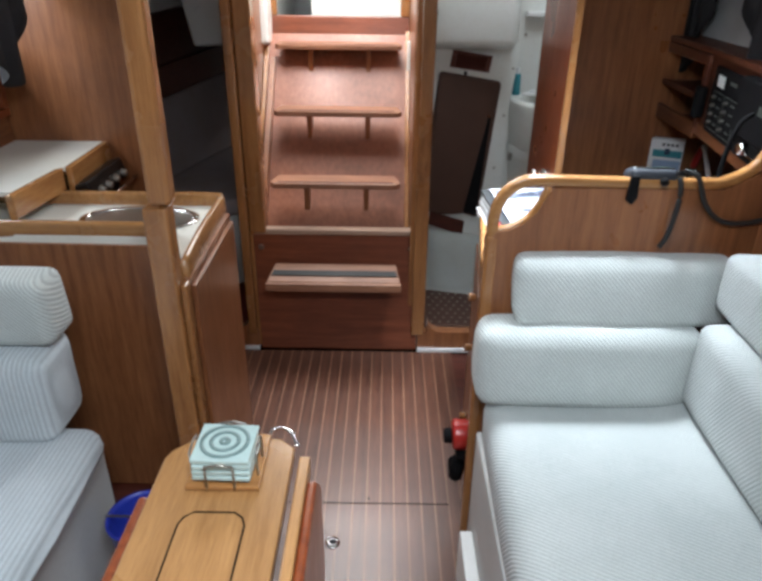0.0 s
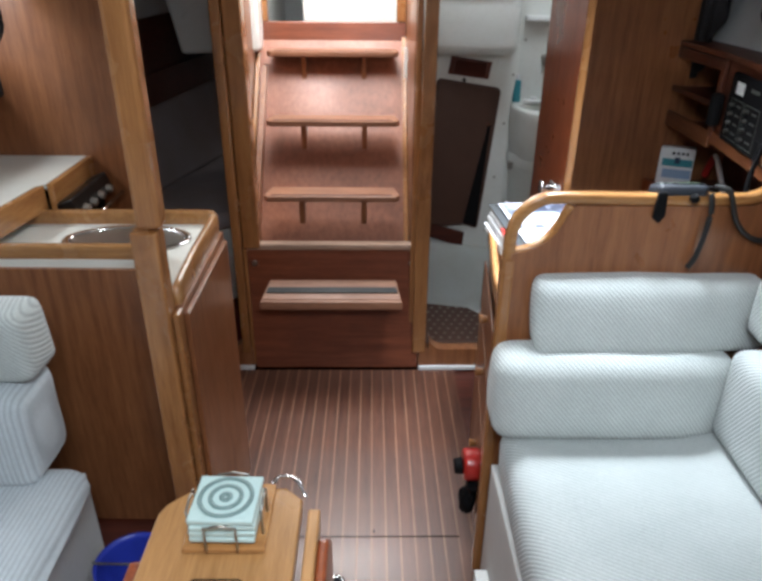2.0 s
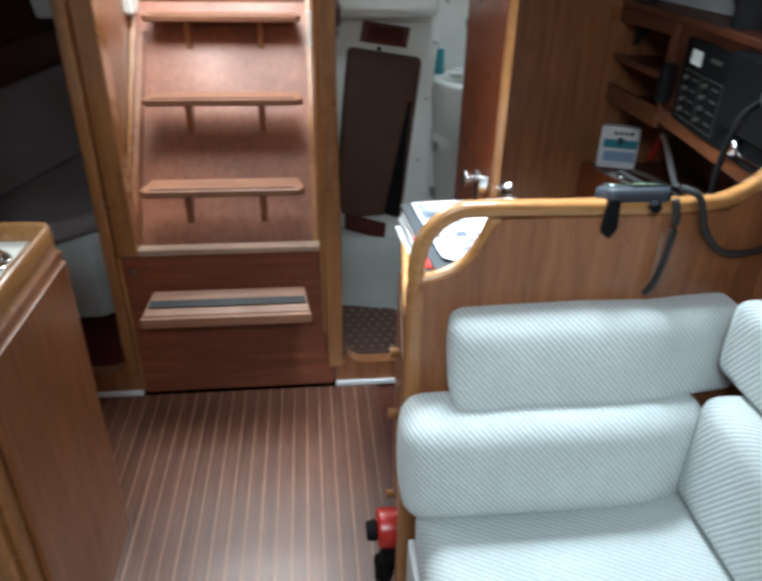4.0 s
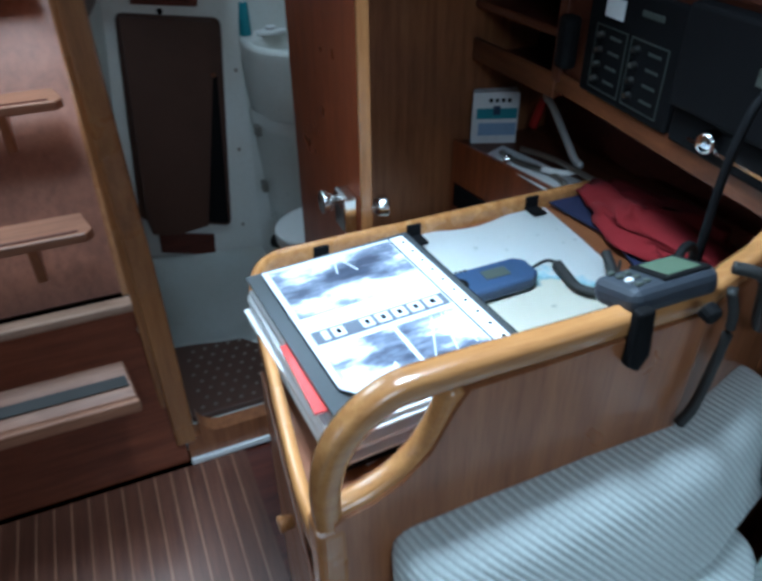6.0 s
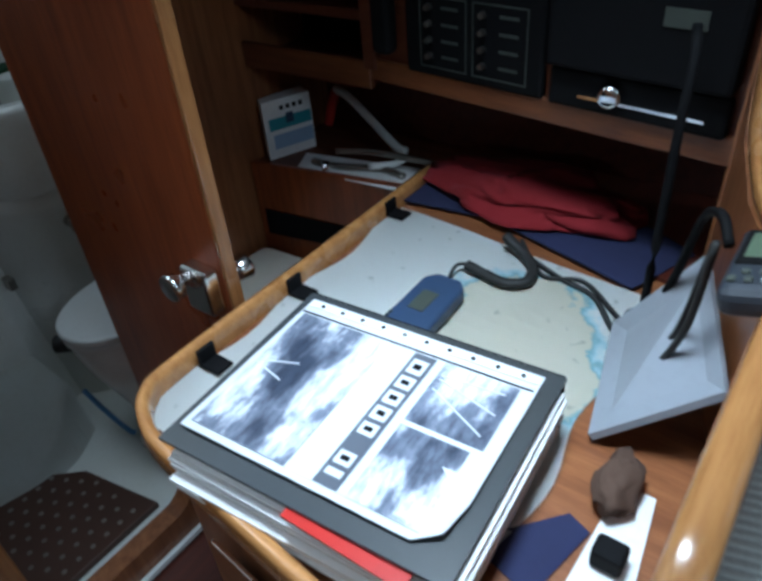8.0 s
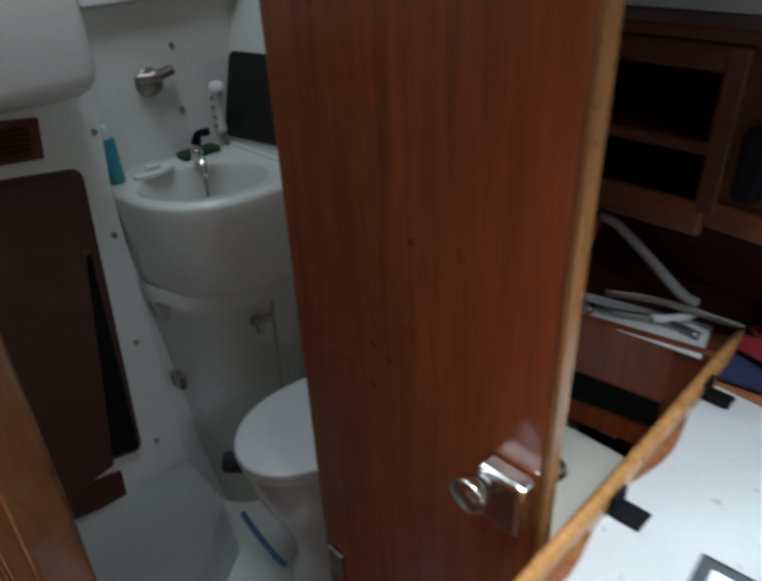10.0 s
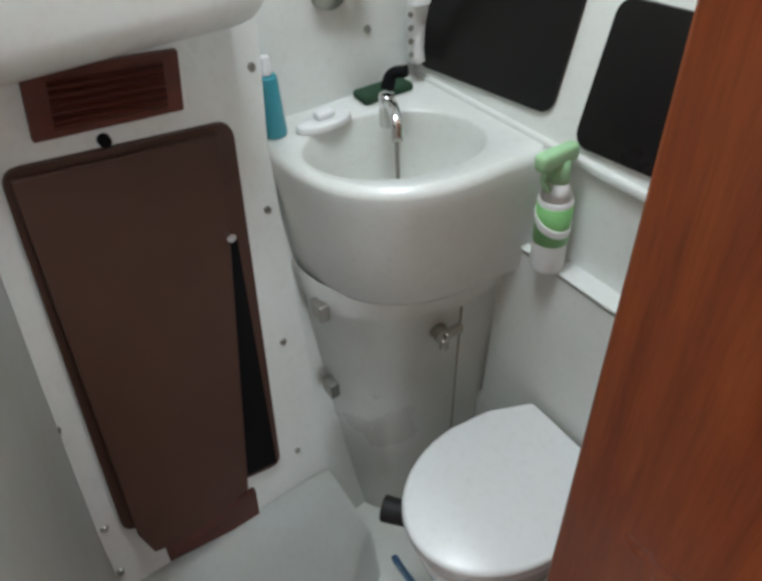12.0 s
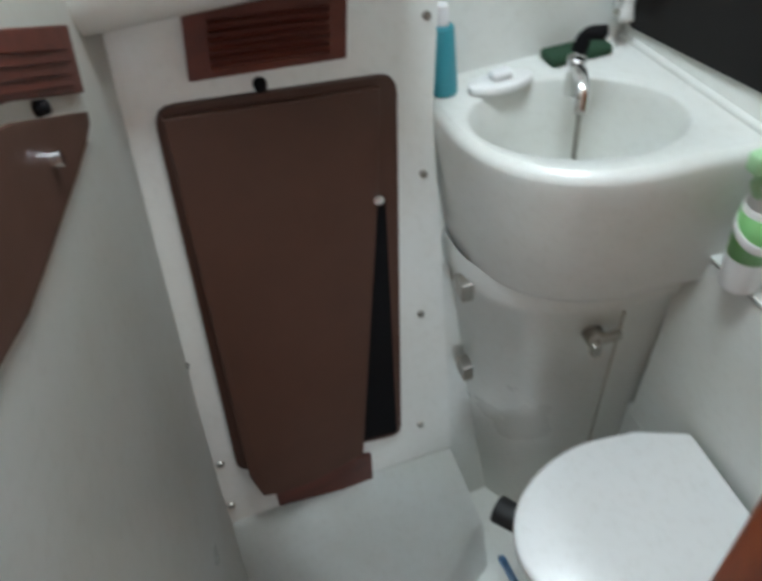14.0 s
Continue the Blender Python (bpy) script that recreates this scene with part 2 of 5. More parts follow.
def rod(a, b, r0, r1=None, sides=20, bevel=0.0):
    a, b = Vector(a), Vector(b)
    bm = bmesh.new()
    bmesh.ops.create_cone(bm, cap_ends=True, segments=sides, radius1=r0, radius2=r0 if r1 is None else r1, depth=(b - a).length)
    bmesh.ops.transform(bm, verts=bm.verts, matrix=Matrix.Translation((a + b) / 2) @ (b - a).to_track_quat("Z", "Y").to_matrix().to_4x4())
    if bevel:
        edges = [e for e in bm.edges if any(len(f.verts) > 4 for f in e.link_faces)]
        bmesh.ops.bevel(bm, geom=edges, offset=bevel, segments=3, profile=0.5, affect="EDGES", clamp_overlap=True)
    return bm


def smooth_line(points, steps=8):
    """A soft curve through the points."""
    p = [Vector(q) for q in points]
    p = [2 * p[0] - p[1], *p, 2 * p[-1] - p[-2]]
    out = []
    for n in range(1, len(p) - 2):
        for k in range(steps):
            t = k / steps
            out.append(0.5 * (2 * p[n] + (p[n + 1] - p[n - 1]) * t + (2 * p[n - 1] - 5 * p[n] + 4 * p[n + 1] - p[n + 2]) * t * t + (3 * p[n] - p[n - 1] - 3 * p[n + 1] + p[n + 2]) * t ** 3))
    return out + [p[-2]]


def swept(points, width, height, sides=10, up=(0, 0, 1)):
    """A rounded bar along the points."""
    bm = bmesh.new()
    rings = []
    for n, q in enumerate(points):
        d = (points[min(n + 1, len(points) - 1)] - points[max(n - 1, 0)]).normalized()
        u = Vector(up)
        s = d.cross(u)
        s = s.normalized() if s.length > 1e-4 else Vector((1, 0, 0))
        u = s.cross(d).normalized()
        ring = []
        for k in range(sides):
            a = math.tau * (k + 0.5) / sides
            c, e = math.cos(a), math.sin(a)
            c, e = math.copysign(abs(c) ** 0.6, c), math.copysign(abs(e) ** 0.6, e)
            ring.append(bm.verts.new(q + s * (c * width / 2) + u * (e * height / 2)))
        rings.append(ring)
    for a, b in zip(rings, rings[1:]):
        for k in range(sides):
            bm.faces.new((a[k], a[k - 1], b[k - 1], b[k]))
    bm.faces.new(rings[0])
    bm.faces.new(rings[-1][::-1])
    return bm


def pad(x0, x1, y0, y1, z0, z1, soft=0.035, puff=0.012, lean=0.0):
    """A cushion: rounded, slightly puffed and uneven; lean tips its top towards +y."""
    bm = bmesh.new()
    bmesh.ops.create_cube(bm, size=1)
    size = Vector((x1 - x0, y1 - y0, z1 - z0))
    for v in bm.verts:
        v.co = Vector(v.co * Vector((1, 1, 1)).length / Vector((1, 1, 1)).length)
        v.co = Vector((v.co.x * size.x, v.co.y * size.y, v.co.z * size.z))
    bmesh.ops.bevel(bm, geom=list(bm.edges), offset=soft, segments=4, profile=0.5, affect="EDGES", clamp_overlap=True)
    bmesh.ops.subdivide_edges(bm, edges=[e for e in bm.edges if e.calc_length() > 0.06], cuts=6, use_grid_fill=True)
    mid = Vector(((x0 + x1) / 2, (y0 + y1) / 2, (z0 + z1) / 2))
    for v in bm.verts:
        q = Vector((2 * v.co.x / size.x, 2 * v.co.y / size.y, 2 * v.co.z / size.z))
        w = [max(0.0, 1 - c * c) for c in q]
        v.co += Vector((q.x * w[1] * w[2], q.y * w[0] * w[2], q.z * w[0] * w[1])) * puff
        v.co += Vector(noise.noise_vector((v.co + mid) * 9)) * 0.003
        v.co.y += lean * v.co.z
        v.co += mid
    return bm


def ring_outline(cx, cy, rx, ry, count, start=0.0, end=math.tau):
    return [(cx + rx * math.cos(start + (end - start) * n / count), cy + ry * math.sin(start + (end - start) * n / count)) for n in range(count + (0 if abs(end - start - math.tau) < 1e-6 else 1))]

# ---- the large structure ----
CEIL = 1.84


def wall(name, bm, mat, label):
    return single(name, bm, mat, label, "wall", "structure")


sub = single("floor", box(-1.6, 1.6, -1.7, 2.38, -0.06, -0.012), DARK_WOOD, "dark cabin sole under striped planks", "floor", "structure")
wall("wall_forward", box(-1.6, 1.6, -1.74, -1.7, -0.06, CEIL), TEAK, "teak forward bulkhead of the saloon")
wall("wall_hull_port", box(-1.64, -1.6, -1.74, 4.3, -0.06, CEIL), LINING, "white lined hull side")
hull = wall("wall_hull_starboard", box(1.6, 1.64, -1.74, 4.3, -0.06, CEIL), LINING, "white lined hull side")
wall("wall_aft", box(-1.64, 1.64, 4.3, 4.34, -0.06, CEIL), LINING, "white lined aft end of the cabin")
# the cabin top, with openings for the saloon hatch, the companionway and the hatch over the toilet
bm = bmesh.new()
HOLES = [(0.32, 0.60, 1.54, 1.82), (-0.25, 0.35, -0.12, 0.42), (-0.47, 0.13, 2.45, 3.2), (0.36, 0.68, 2.56, 2.88)]
xs = sorted({-1.64, 1.64, *(h[0] for h in HOLES), *(h[1] for h in HOLES)})
ys = sorted({-1.74, 4.34, *(h[2] for h in HOLES), *(h[3] for h in HOLES)})
pieces = []
for a, b in zip(xs, xs[1:]):
    for c, d in zip(ys, ys[1:]):
        if not any(h[0] <= a and b <= h[1] and h[2] <= c and d <= h[3] for h in HOLES):
            pieces.append(box(a, b, c, d, CEIL, CEIL + 0.05))
bm.free()
single("ceiling", joined(*pieces), LINING, "white lined cabin top with hatch openings", "ceiling", "structure")

# aft bulkhead round the ladder: a rounded doorway each side
wall("wall_aft_bulkhead", joined(
    box(-0.60, -0.468, 2.385, 2.43, 0.0, 0.085), box(0.172, 0.60, 2.385, 2.43, 0.0, 0.085),
    box(-0.83, -0.60, 2.385, 2.43, 0.0, 0.085), box(0.580, 1.35, 2.405, 2.43, 0.0, CEIL)), TEAK, "teak bulkhead beside the companionway ladder")
for x0, x1, tag in ((-0.83, -0.468, "left"), (0.172, 0.6, "right")):
    single("trim", box(x0 + 0.0, x1, 2.372, 2.384, -0.002, 0.014, 0.002), WHITE_PLASTIC, "white strip along the foot of the bulkhead", "trim", "structure")
def leaning_jamb():
    """The moulding beside the toilet door, which comes forward and narrows above knee height."""
    front = [(2.380, 0.07), (2.380, 0.55), (2.362, 0.72), (2.316, 0.90), (2.290, 1.05), (2.286, CEIL)]
    bm = slab([(0.146, y, z) for y, z in front] + [(0.146, y + 0.02, z) for y, z in front[::-1]], (0.051, 0, 0), 0.005, 3)
    for v in bm.verts:
        if v.co.x > 0.17:
            v.co.x -= 0.010 * min(1.0, max(0.0, (v.co.z - 0.55) / 0.5))
    return bm


# the jambs, in three mouldings each, and the fillets that round the foot of the openings
for name, bms in (("door_jamb", (box(-0.508, -0.475, 2.375, 2.44, 0.07, CEIL, 0.006), box(-0.474, -0.415, 2.40, 2.47, 0.5, CEIL, 0.005), box(-0.474, -0.462, 2.388, 2.41, 0.014, 0.5, 0.003))),
                  ("door_jamb", (leaning_jamb(), slab([(0.131, 2.401, 0.07), (0.182, 2.401, 0.07), (0.182, 2.401, 0.70), (0.150, 2.401, 1.08), (0.146, 2.401, CEIL), (0.131, 2.401, CEIL)], (0, 0.027, 0), 0.004)))):
    j = thing(name, tuple(sum((v.co for v in bms[0].verts), Vector()) / len(bms[0].verts)), "teak jamb beside the ladder, edges worn pale", "door jamb", "", "structure")
    for b in bms:
        part("moulding", b, OAK_Z, j)


def fillet(cx, cz, r, sx, y0=2.385, y1=2.43):
    """The wood that fills a square corner of an opening, below and beside a quarter circle."""
    pts = [(cx - sx * r, y0, cz - r)] + [(cx + sx * r * math.sin(a) * -1, y0, cz - r * math.cos(a)) for a in [math.pi / 2 * k / 8 for k in range(8, -1, -1)]]
    return slab(pts, (0, y1 - y0, 0))


for cx, sx in ((-0.565, -1), (0.27, 1), (0.49, -1)):
    single("corner_fillet", fillet(cx, 0.085 + 0.06, 0.06, sx), TEAK, "rounded lower corner of the doorway", "trim", "structure")

# the quarter cabin: galley bulkhead, carpet
wall("wall_galley", box(-1.6, -0.735, 2.16, 2.19, 0.0, CEIL), TEAK, "teak bulkhead aft of the galley")
single("trim", box(-0.735, -0.722, 2.152, 2.198, 0.0, CEIL, 0.004), OAK_Z, "pale edging of the galley bulkhead", "trim", "structure")
single("floor", box(-1.6, -0.42, 2.43, 4.3, 0.0, 0.04), CARPET, "maroon carpet in the quarter cabin", "floor", "structure")
wall("wall_engine_box", slab([(-0.455, 2.47, 0.0), (-0.455, 3.3, 0.0), (-0.455, 3.3, 1.05), (-0.455, 3.0, 1.05), (-0.455, 2.47, 0.5)], (0.02, 0, 0)), TEAK, "side of the engine box under the ladder")

# the head compartment
def aft_y(x, z):
    return 2.926 + 0.125 * z + 0.2 * (x - 0.5)


def on_aft(x, z, out=0.0):
    return Vector((x, aft_y(x, z) - out, z))


wall("wall_head_aft", slab([on_aft(0.10, 0.05), on_aft(0.553, 0.05), on_aft(0.553, 0.26), on_aft(0.578, 0.90), on_aft(0.602, 1.05), on_aft(0.604, 1.12), on_aft(0.12, 1.12)], (0, 0.03, 0)), GEL, "white moulded wall with screwed access panels")
wall("wall_head_back", joined(box(0.575, 1.2, 3.125, 3.15, 0.0, CEIL), box(-0.3, 0.6, 3.22, 3.24, 0.9, CEIL)), GEL, "white moulded wall behind the wash basin")


def side_x(y, z):
    """The ladder casing, leaning towards the toilet as it rises and runs aft."""
    lean = 0.236 + 0.151 * (y - 3.01) + 0.0985 * (z - 1.097) - 0.148
    return 0.148 + 0.5 * (lean + math.sqrt(lean * lean + 0.0004))


casing = bmesh.new()
CY_STEPS, CZ_STEPS = 24, 32
net = [[casing.verts.new((side_x(2.455 + 0.577 * i / CY_STEPS, 0.04 + 1.21 * j / CZ_STEPS), 2.455 + 0.577 * i / CY_STEPS, 0.04 + 1.21 * j / CZ_STEPS)) for i in range(CY_STEPS + 1)] for j in range(CZ_STEPS + 1)]
for j in range(CZ_STEPS):
    for i in range(CY_STEPS):
        casing.faces.new((net[j][i], net[j][i + 1], net[j + 1][i + 1], net[j + 1][i]))
bmesh.ops.solidify(casing, geom=list(casing.faces), thickness=0.003)
single("wall_head_side", casing, GEL, "white moulded side of the ladder casing", "wall", "structure", smooth=True)
wall("wall_head_side", box(0.1352, 0.139, 2.432, 3.2, 1.252, CEIL), GEL, "white lining above the ladder casing")


def hull_x(z):
    return 0.9 + 0.25 * (z - 0.95)


wall("wall_head_hull", slab([(hull_x(0.89), 2.43, 0.89), (hull_x(CEIL), 2.43, CEIL), (hull_x(CEIL), 3.13, CEIL), (hull_x(0.89), 3.13, 0.89)], (0.03, 0, 0)), GEL, "white moulded hull side with dark windows")
single("floor", joined(box(0.14, 1.2, 2.43, 3.15, 0.0, 0.05)), GEL, "white moulded shower floor", "floor", "structure")

# ---- the striped cabin sole, made as planks further down ----

# ---- companionway ladder ----
ladder = thing("companionway_ladder", (-0.165, 2.42, 0.0), "teak companionway ladder with worn treads on an engine box", "ladder")
part("engine_box_front", slab([(-0.462, 2.385, 0.0), (0.168, 2.385, 0.0), (0.172, 2.425, 0.49), (-0.476, 2.425, 0.49)], (0, 0.025, 0), 0.004), RED_X, ladder, "reddish teak lower panel")
lip = part("lip", joined(box(-0.482, 0.178, 2.415, 2.455, 0.488, 0.512, 0.006), box(-0.486, -0.466, 2.41, 2.46, 0.498, 0.53, 0.006), box(0.163, 0.182, 2.41, 2.46, 0.498, 0.53, 0.006)), WORN_LIP, ladder, "pale worn lip above the lower panel")
SL = (1.125 - 0.50) / (3.03 - 2.50)


def ladder_y(z):
    return 2.565 + (z - 0.5) / SL


part("back_panel", slab([(-0.484, ladder_y(0.47), 0.47), (0.129, ladder_y(0.47), 0.47), (0.129, ladder_y(1.135), 1.135), (-0.486, ladder_y(1.135), 1.135)], (0, 0.02, -0.015)), LADDER_WOOD, ladder, "sloping teak back panel, greyed by feet")
for sx in (-0.485, 0.111):
    part("side_rail", slab([(sx, ladder_y(0.47) - 0.02, 0.47), (sx, ladder_y(1.15) - 0.02, 1.15), (sx, ladder_y(1.15) + 0.04, 1.15), (sx, ladder_y(0.47) + 0.04, 0.47)], (0.018, 0, 0), 0.003), OAK_Z, ladder)
for x0, x1, y, z, d in ((-0.431, 0.096, 2.958, 1.11, 0.10), (-0.411, 0.095, 2.702, 0.893, 0.11), (-0.404, 0.092, 2.48, 0.672, 0.11)):
    pts = [(x0 + 0.015, y, z - 0.022), (x0, y + 0.02, z - 0.022), (x0 + 0.02, y + d, z - 0.022), (x1 - 0.02, y + d, z - 0.022), (x1, y + 0.02, z - 0.022), (x1 - 0.015, y, z - 0.022)]
    t = part("tread", slab(pts, (0, 0, 0.022), 0.004), STEP_WOOD, ladder)
    part("grip_strip", box(x0 + 0.03, x1 - 0.03, y + 0.012, y + 0.02, z - 0.002, z + 0.002), DARK_WOOD, t)
    w = x1 - x0
    for k in (0.275, 0.735):
        bx = x0 + w * k
        part("bracket", slab([(bx - 0.01, y + 0.022, z - 0.022), (bx - 0.01, y + d - 0.005, z - 0.022), (bx - 0.01, y + d - 0.065, z - 0.12), (bx - 0.01, y + 0.03, z - 0.115)], (0.02, 0, 0), 0.003), TEAK, ladder)
low = part("lower_tread", slab([(-0.405, 2.285, 0.335), (-0.385, 2.386, 0.365), (0.080, 2.386, 0.365), (0.096, 2.285, 0.335)], (0, 0.004, 0.018), 0.004), STEP_WOOD, ladder, "pale bottom tread with a black grip")
part("nosing", box(-0.408, 0.099, 2.272, 2.288, 0.318, 0.352, 0.005), STEP_WOOD, ladder)
part("grip_strip", slab([(-0.39, 2.318, 0.3635), (-0.385, 2.345, 0.3715), (0.078, 2.345, 0.3715), (0.084, 2.318, 0.3635)], (0, 0, 0.003)), RUBBER, low, "black anti-slip strip")
for x in (-0.441, 0.137):
    part("bolt", rod((x, 2.424, 0.436), (x, 2.412, 0.436), 0.012, 0.01, 16, 0.003), STEEL, ladder, "round steel bolt head")
part("top_board", slab([(-0.485, 3.105, 1.125), (0.129, 3.105, 1.125), (0.129, 3.12, 1.205), (-0.485, 3.12, 1.205)], (0, 0.025, 0), 0.004), RED_X, ladder, "teak board under the entrance opening")
wb = thing("washboard_frame", (-0.17, 3.1, 1.2), "teak frame round the bright companionway opening", "frame", "", "structure")
for b in (box(-0.485, -0.438, 3.115, 3.145, 1.205, CEIL, 0.004), box(0.09, 0.129, 3.115, 3.145, 1.205, CEIL, 0.004)):
    part("frame_post", b, OAK_Z, wb)
for x0, x1 in ((-0.50, -0.487), (0.130, 0.1345)):
    wall("wall_companionway", box(x0, x1, 2.462, 3.2, 0.45, CEIL), TEAK, "teak side of the companionway")

# ---- door of the head ----
door = thing("door_1", (0.56, 2.40, 0.09), "varnished mahogany door standing open against the seat", "door", "", "structure")
leaf_board = box(0.552, 0.572, 2.064, 2.458, 0.10, 1.72, 0.003)
for v in leaf_board.verts:
    v.co.x += (v.co.y - 2.064) / 0.394 * 0.003
part("door_leaf", leaf_board, RED_WOOD, door)
part("door_edging", box(0.5515, 0.5725, 2.055, 2.0635, 0.10, 1.72, 0.002), OAK_Z, door, "pale edging of the door")
lock = part("lock_case", box(0.524, 0.5515, 2.068, 2.125, 0.775, 0.850, 0.006), CHROME, door, "chromed lock case")
part("door_knob", joined(rod((0.524, 2.118, 0.826), (0.510, 2.118, 0.826), 0.009), rod((0.516, 2.118, 0.826), (0.497, 2.118, 0.826), 0.019, 0.023, 24, 0.005)), CHROME, lock, "round chrome knob", True)
part("door_knob", joined(rod((0.5725, 2.085, 0.812), (0.592, 2.085, 0.812), 0.008), rod((0.59, 2.085, 0.812), (0.612, 2.085, 0.812), 0.016, 0.021, 24, 0.004)), CHROME, door, "round chrome knob", True)
for z in (0.35, 1.45):
    part("hinge", box(0.5475, 0.5535, 2.41, 2.447, z, z + 0.06, 0.001), STEEL, door)

# ---- chart table ----
chart = thing("chart_table", (0.6, 1.7, 0.0), "teak chart table with raised varnished edges and drawers", "chart table")
outline = [(0.268, 1.42), (0.272, 1.55), (0.295, 1.72), (0.318, 1.92), (0.335, 1.975), (0.365, 2.012), (0.41, 2.025), (1.02, 2.025), (0.90, 1.42)]
part("tabletop", slab([(x, y, 0.745) for x, y in outline], (0, 0, 0.025)), TEAK_Y, chart)
body = part("carcass", slab([(0.272, 1.42, 0.0), (0.28, 1.55, 0.0), (0.303, 1.72, 0.0), (0.326, 1.92, 0.0), (0.375, 2.005, 0.0), (1.0, 2.005, 0.0), (0.92, 1.42, 0.0)], (0, 0, 0.744)), TEAK, chart)
fid = smooth_line([(0.275, 1.47, 0.775), (0.277, 1.56, 0.778), (0.296, 1.72, 0.779), (0.318, 1.90, 0.779), (0.334, 1.972, 0.779), (0.368, 2.016, 0.779), (0.43, 2.027, 0.779), (0.72, 2.027, 0.779), (1.03, 2.03, 0.779)], 6)
part("raised_edge", swept(fid, 0.018, 0.05), OAK_Y, chart, "varnished raised edge, rounded at the corner", True)
for n, (z0, z1) in enumerate(((0.56, 0.70), (0.40, 0.55), (0.1, 0.385))):
    d = part("drawer", slab([(0.266, 1.47, z0), (0.307, 1.86, z0), (0.307, 1.86, z1), (0.266, 1.47, z1)], (-0.006, 0, 0), 0.002), TEAK_Y, chart)
    part("drawer_knob", rod((0.277, 1.62, (z0 + z1) / 2 + 0.02), (0.256, 1.62, (z0 + z1) / 2 + 0.02), 0.008, 0.012, 16, 0.003), OAK_Z, d, "small turned wooden knob")

# the settee end panel that backs the chart table, with its rounded rail and corner loop
def skewed(bm):
    """Leans the end panel and what is fixed to it aft towards the hull side, in plan."""
    for v in bm.verts:
        k = min(0.09, 0.45 * max(0.0, v.co.x - 0.63))
        v.co.x += (v.co.x - 0.04) * k / 1.306
        v.co.y += k
        if v.co.z > 0.5:
            v.co.z += (v.co.z - 1.437) * k / 1.306
    return bm


panel = thing("settee_end_panel", (0.6, 1.40, 0.0), "teak panel with a rounded varnished rail between settee and chart table", "panel")
curve = [(0.275, 0.92), (0.30, 0.925), (0.33, 0.94), (0.355, 0.965), (0.372, 1.0), (0.385, 1.02)]
pts = [(0.268, 1.405, 0.0), (0.268, 1.405, 0.915)] + [(x, 1.405, z) for x, z in curve] + [(0.63, 1.405, 1.02), (0.63, 1.405, 0.0)]
part("panel_board", slab(pts, (0, 0.028, 0)), TEAK, panel)
pts = [(0.6302, 1.405, 0.0), (0.6302, 1.405, 1.02), (0.66, 1.405, 1.02), (0.735, 1.405, 1.02), (0.80, 1.405, 1.055), (0.825, 1.405, 1.13), (0.83, 1.405, 1.22), (0.83, 1.405, 0.0)]
part("panel_board", skewed(slab(pts, (0, 0.028, 0))), TEAK, panel)
part("panel_board", box(0.876, 1.15, 1.495, 1.523, 0.0, 1.24), TEAK, panel)
rail = smooth_line([(0.266, 1.419, 0.90), (0.267, 1.419, 0.955), (0.282, 1.419, 0.998), (0.318, 1.419, 1.028), (0.365, 1.419, 1.033), (0.50, 1.419, 1.031), (0.68, 1.419, 1.03), (0.74, 1.419, 1.035), (0.795, 1.419, 1.068), (0.822, 1.419, 1.13), (0.836, 1.419, 1.22), (0.845, 1.419, 1.45), (0.85, 1.419, 1.83)], 7)
part("rail", skewed(swept(rail, 0.024, 0.026, 12, (0, 1, 0))), OAK_X, panel, "varnished pale rail, bent round at both ends", True)
loop = smooth_line([(0.272, 1.419, 0.918), (0.305, 1.419, 0.926), (0.338, 1.419, 0.945), (0.36, 1.419, 0.975), (0.378, 1.419, 1.018)], 6)
part("corner_loop", skewed(swept(loop, 0.018, 0.022, 12, (0, 1, 0))), OAK_X, panel, "curved inner bar of the corner loop", True)
part("edge_post", box(0.252, 0.280, 1.404, 1.436, 0.02, 0.91, 0.007, 3), OAK_Z, panel, "rounded pale corner post")

# ---- starboard settee ----
settee = thing("settee", (0.6, 0.8, 0.0), "white-fronted base of the long settee", "settee")
part("front_board", box(0.265, 0.285, -1.2, 1.37, 0.0, 0.41, 0.004), LINING, settee)
part("seat_board", box(0.286, 1.3, -1.2, 1.38, 0.39, 0.41), TEAK_Y, settee)
part("front_cap", box(0.232, 0.264, 0.2, 1.29, 0.0, 0.16, 0.004), WHITE_PLASTIC, settee, "white strip at the foot of the settee")
single("seat_cushion", pad(0.268, 0.80, -0.6, 1.35, 0.412, 0.55, 0.04, 0.012), CLOTH_SEAT, "pale grey ribbed seat cushion on the settee", "cushion", smooth=True)
single("back_cushion", skewed(pad(0.245, 0.722, 1.275, 1.40, 0.545, 0.738, 0.035, 0.008)), CLOTH_R, "pale grey ribbed lower bolster against the end panel", "cushion", group="settee back cushions", smooth=True)
single("back_cushion", skewed(pad(0.318, 0.785, 1.332, 1.402, 0.737, 0.876, 0.022, 0.006, 0.28)), CLOTH_R, "pale grey ribbed upper bolster against the end panel", "cushion", group="settee back cushions", smooth=True)
single("back_cushion", pad(0.70, 0.83, 0.1, 1.315, 0.553, 0.762, 0.03, 0.006), CLOTH_SEAT, "pale grey ribbed lower back cushion along the hull", "cushion", group="settee back cushions", smooth=True)
single("back_cushion", pad(0.752, 0.88, 0.1, 1.37, 0.764, 0.90, 0.022, 0.004), CLOTH_SEAT, "pale grey ribbed upper back cushion along the hull", "cushion", group="settee back cushions", smooth=True)
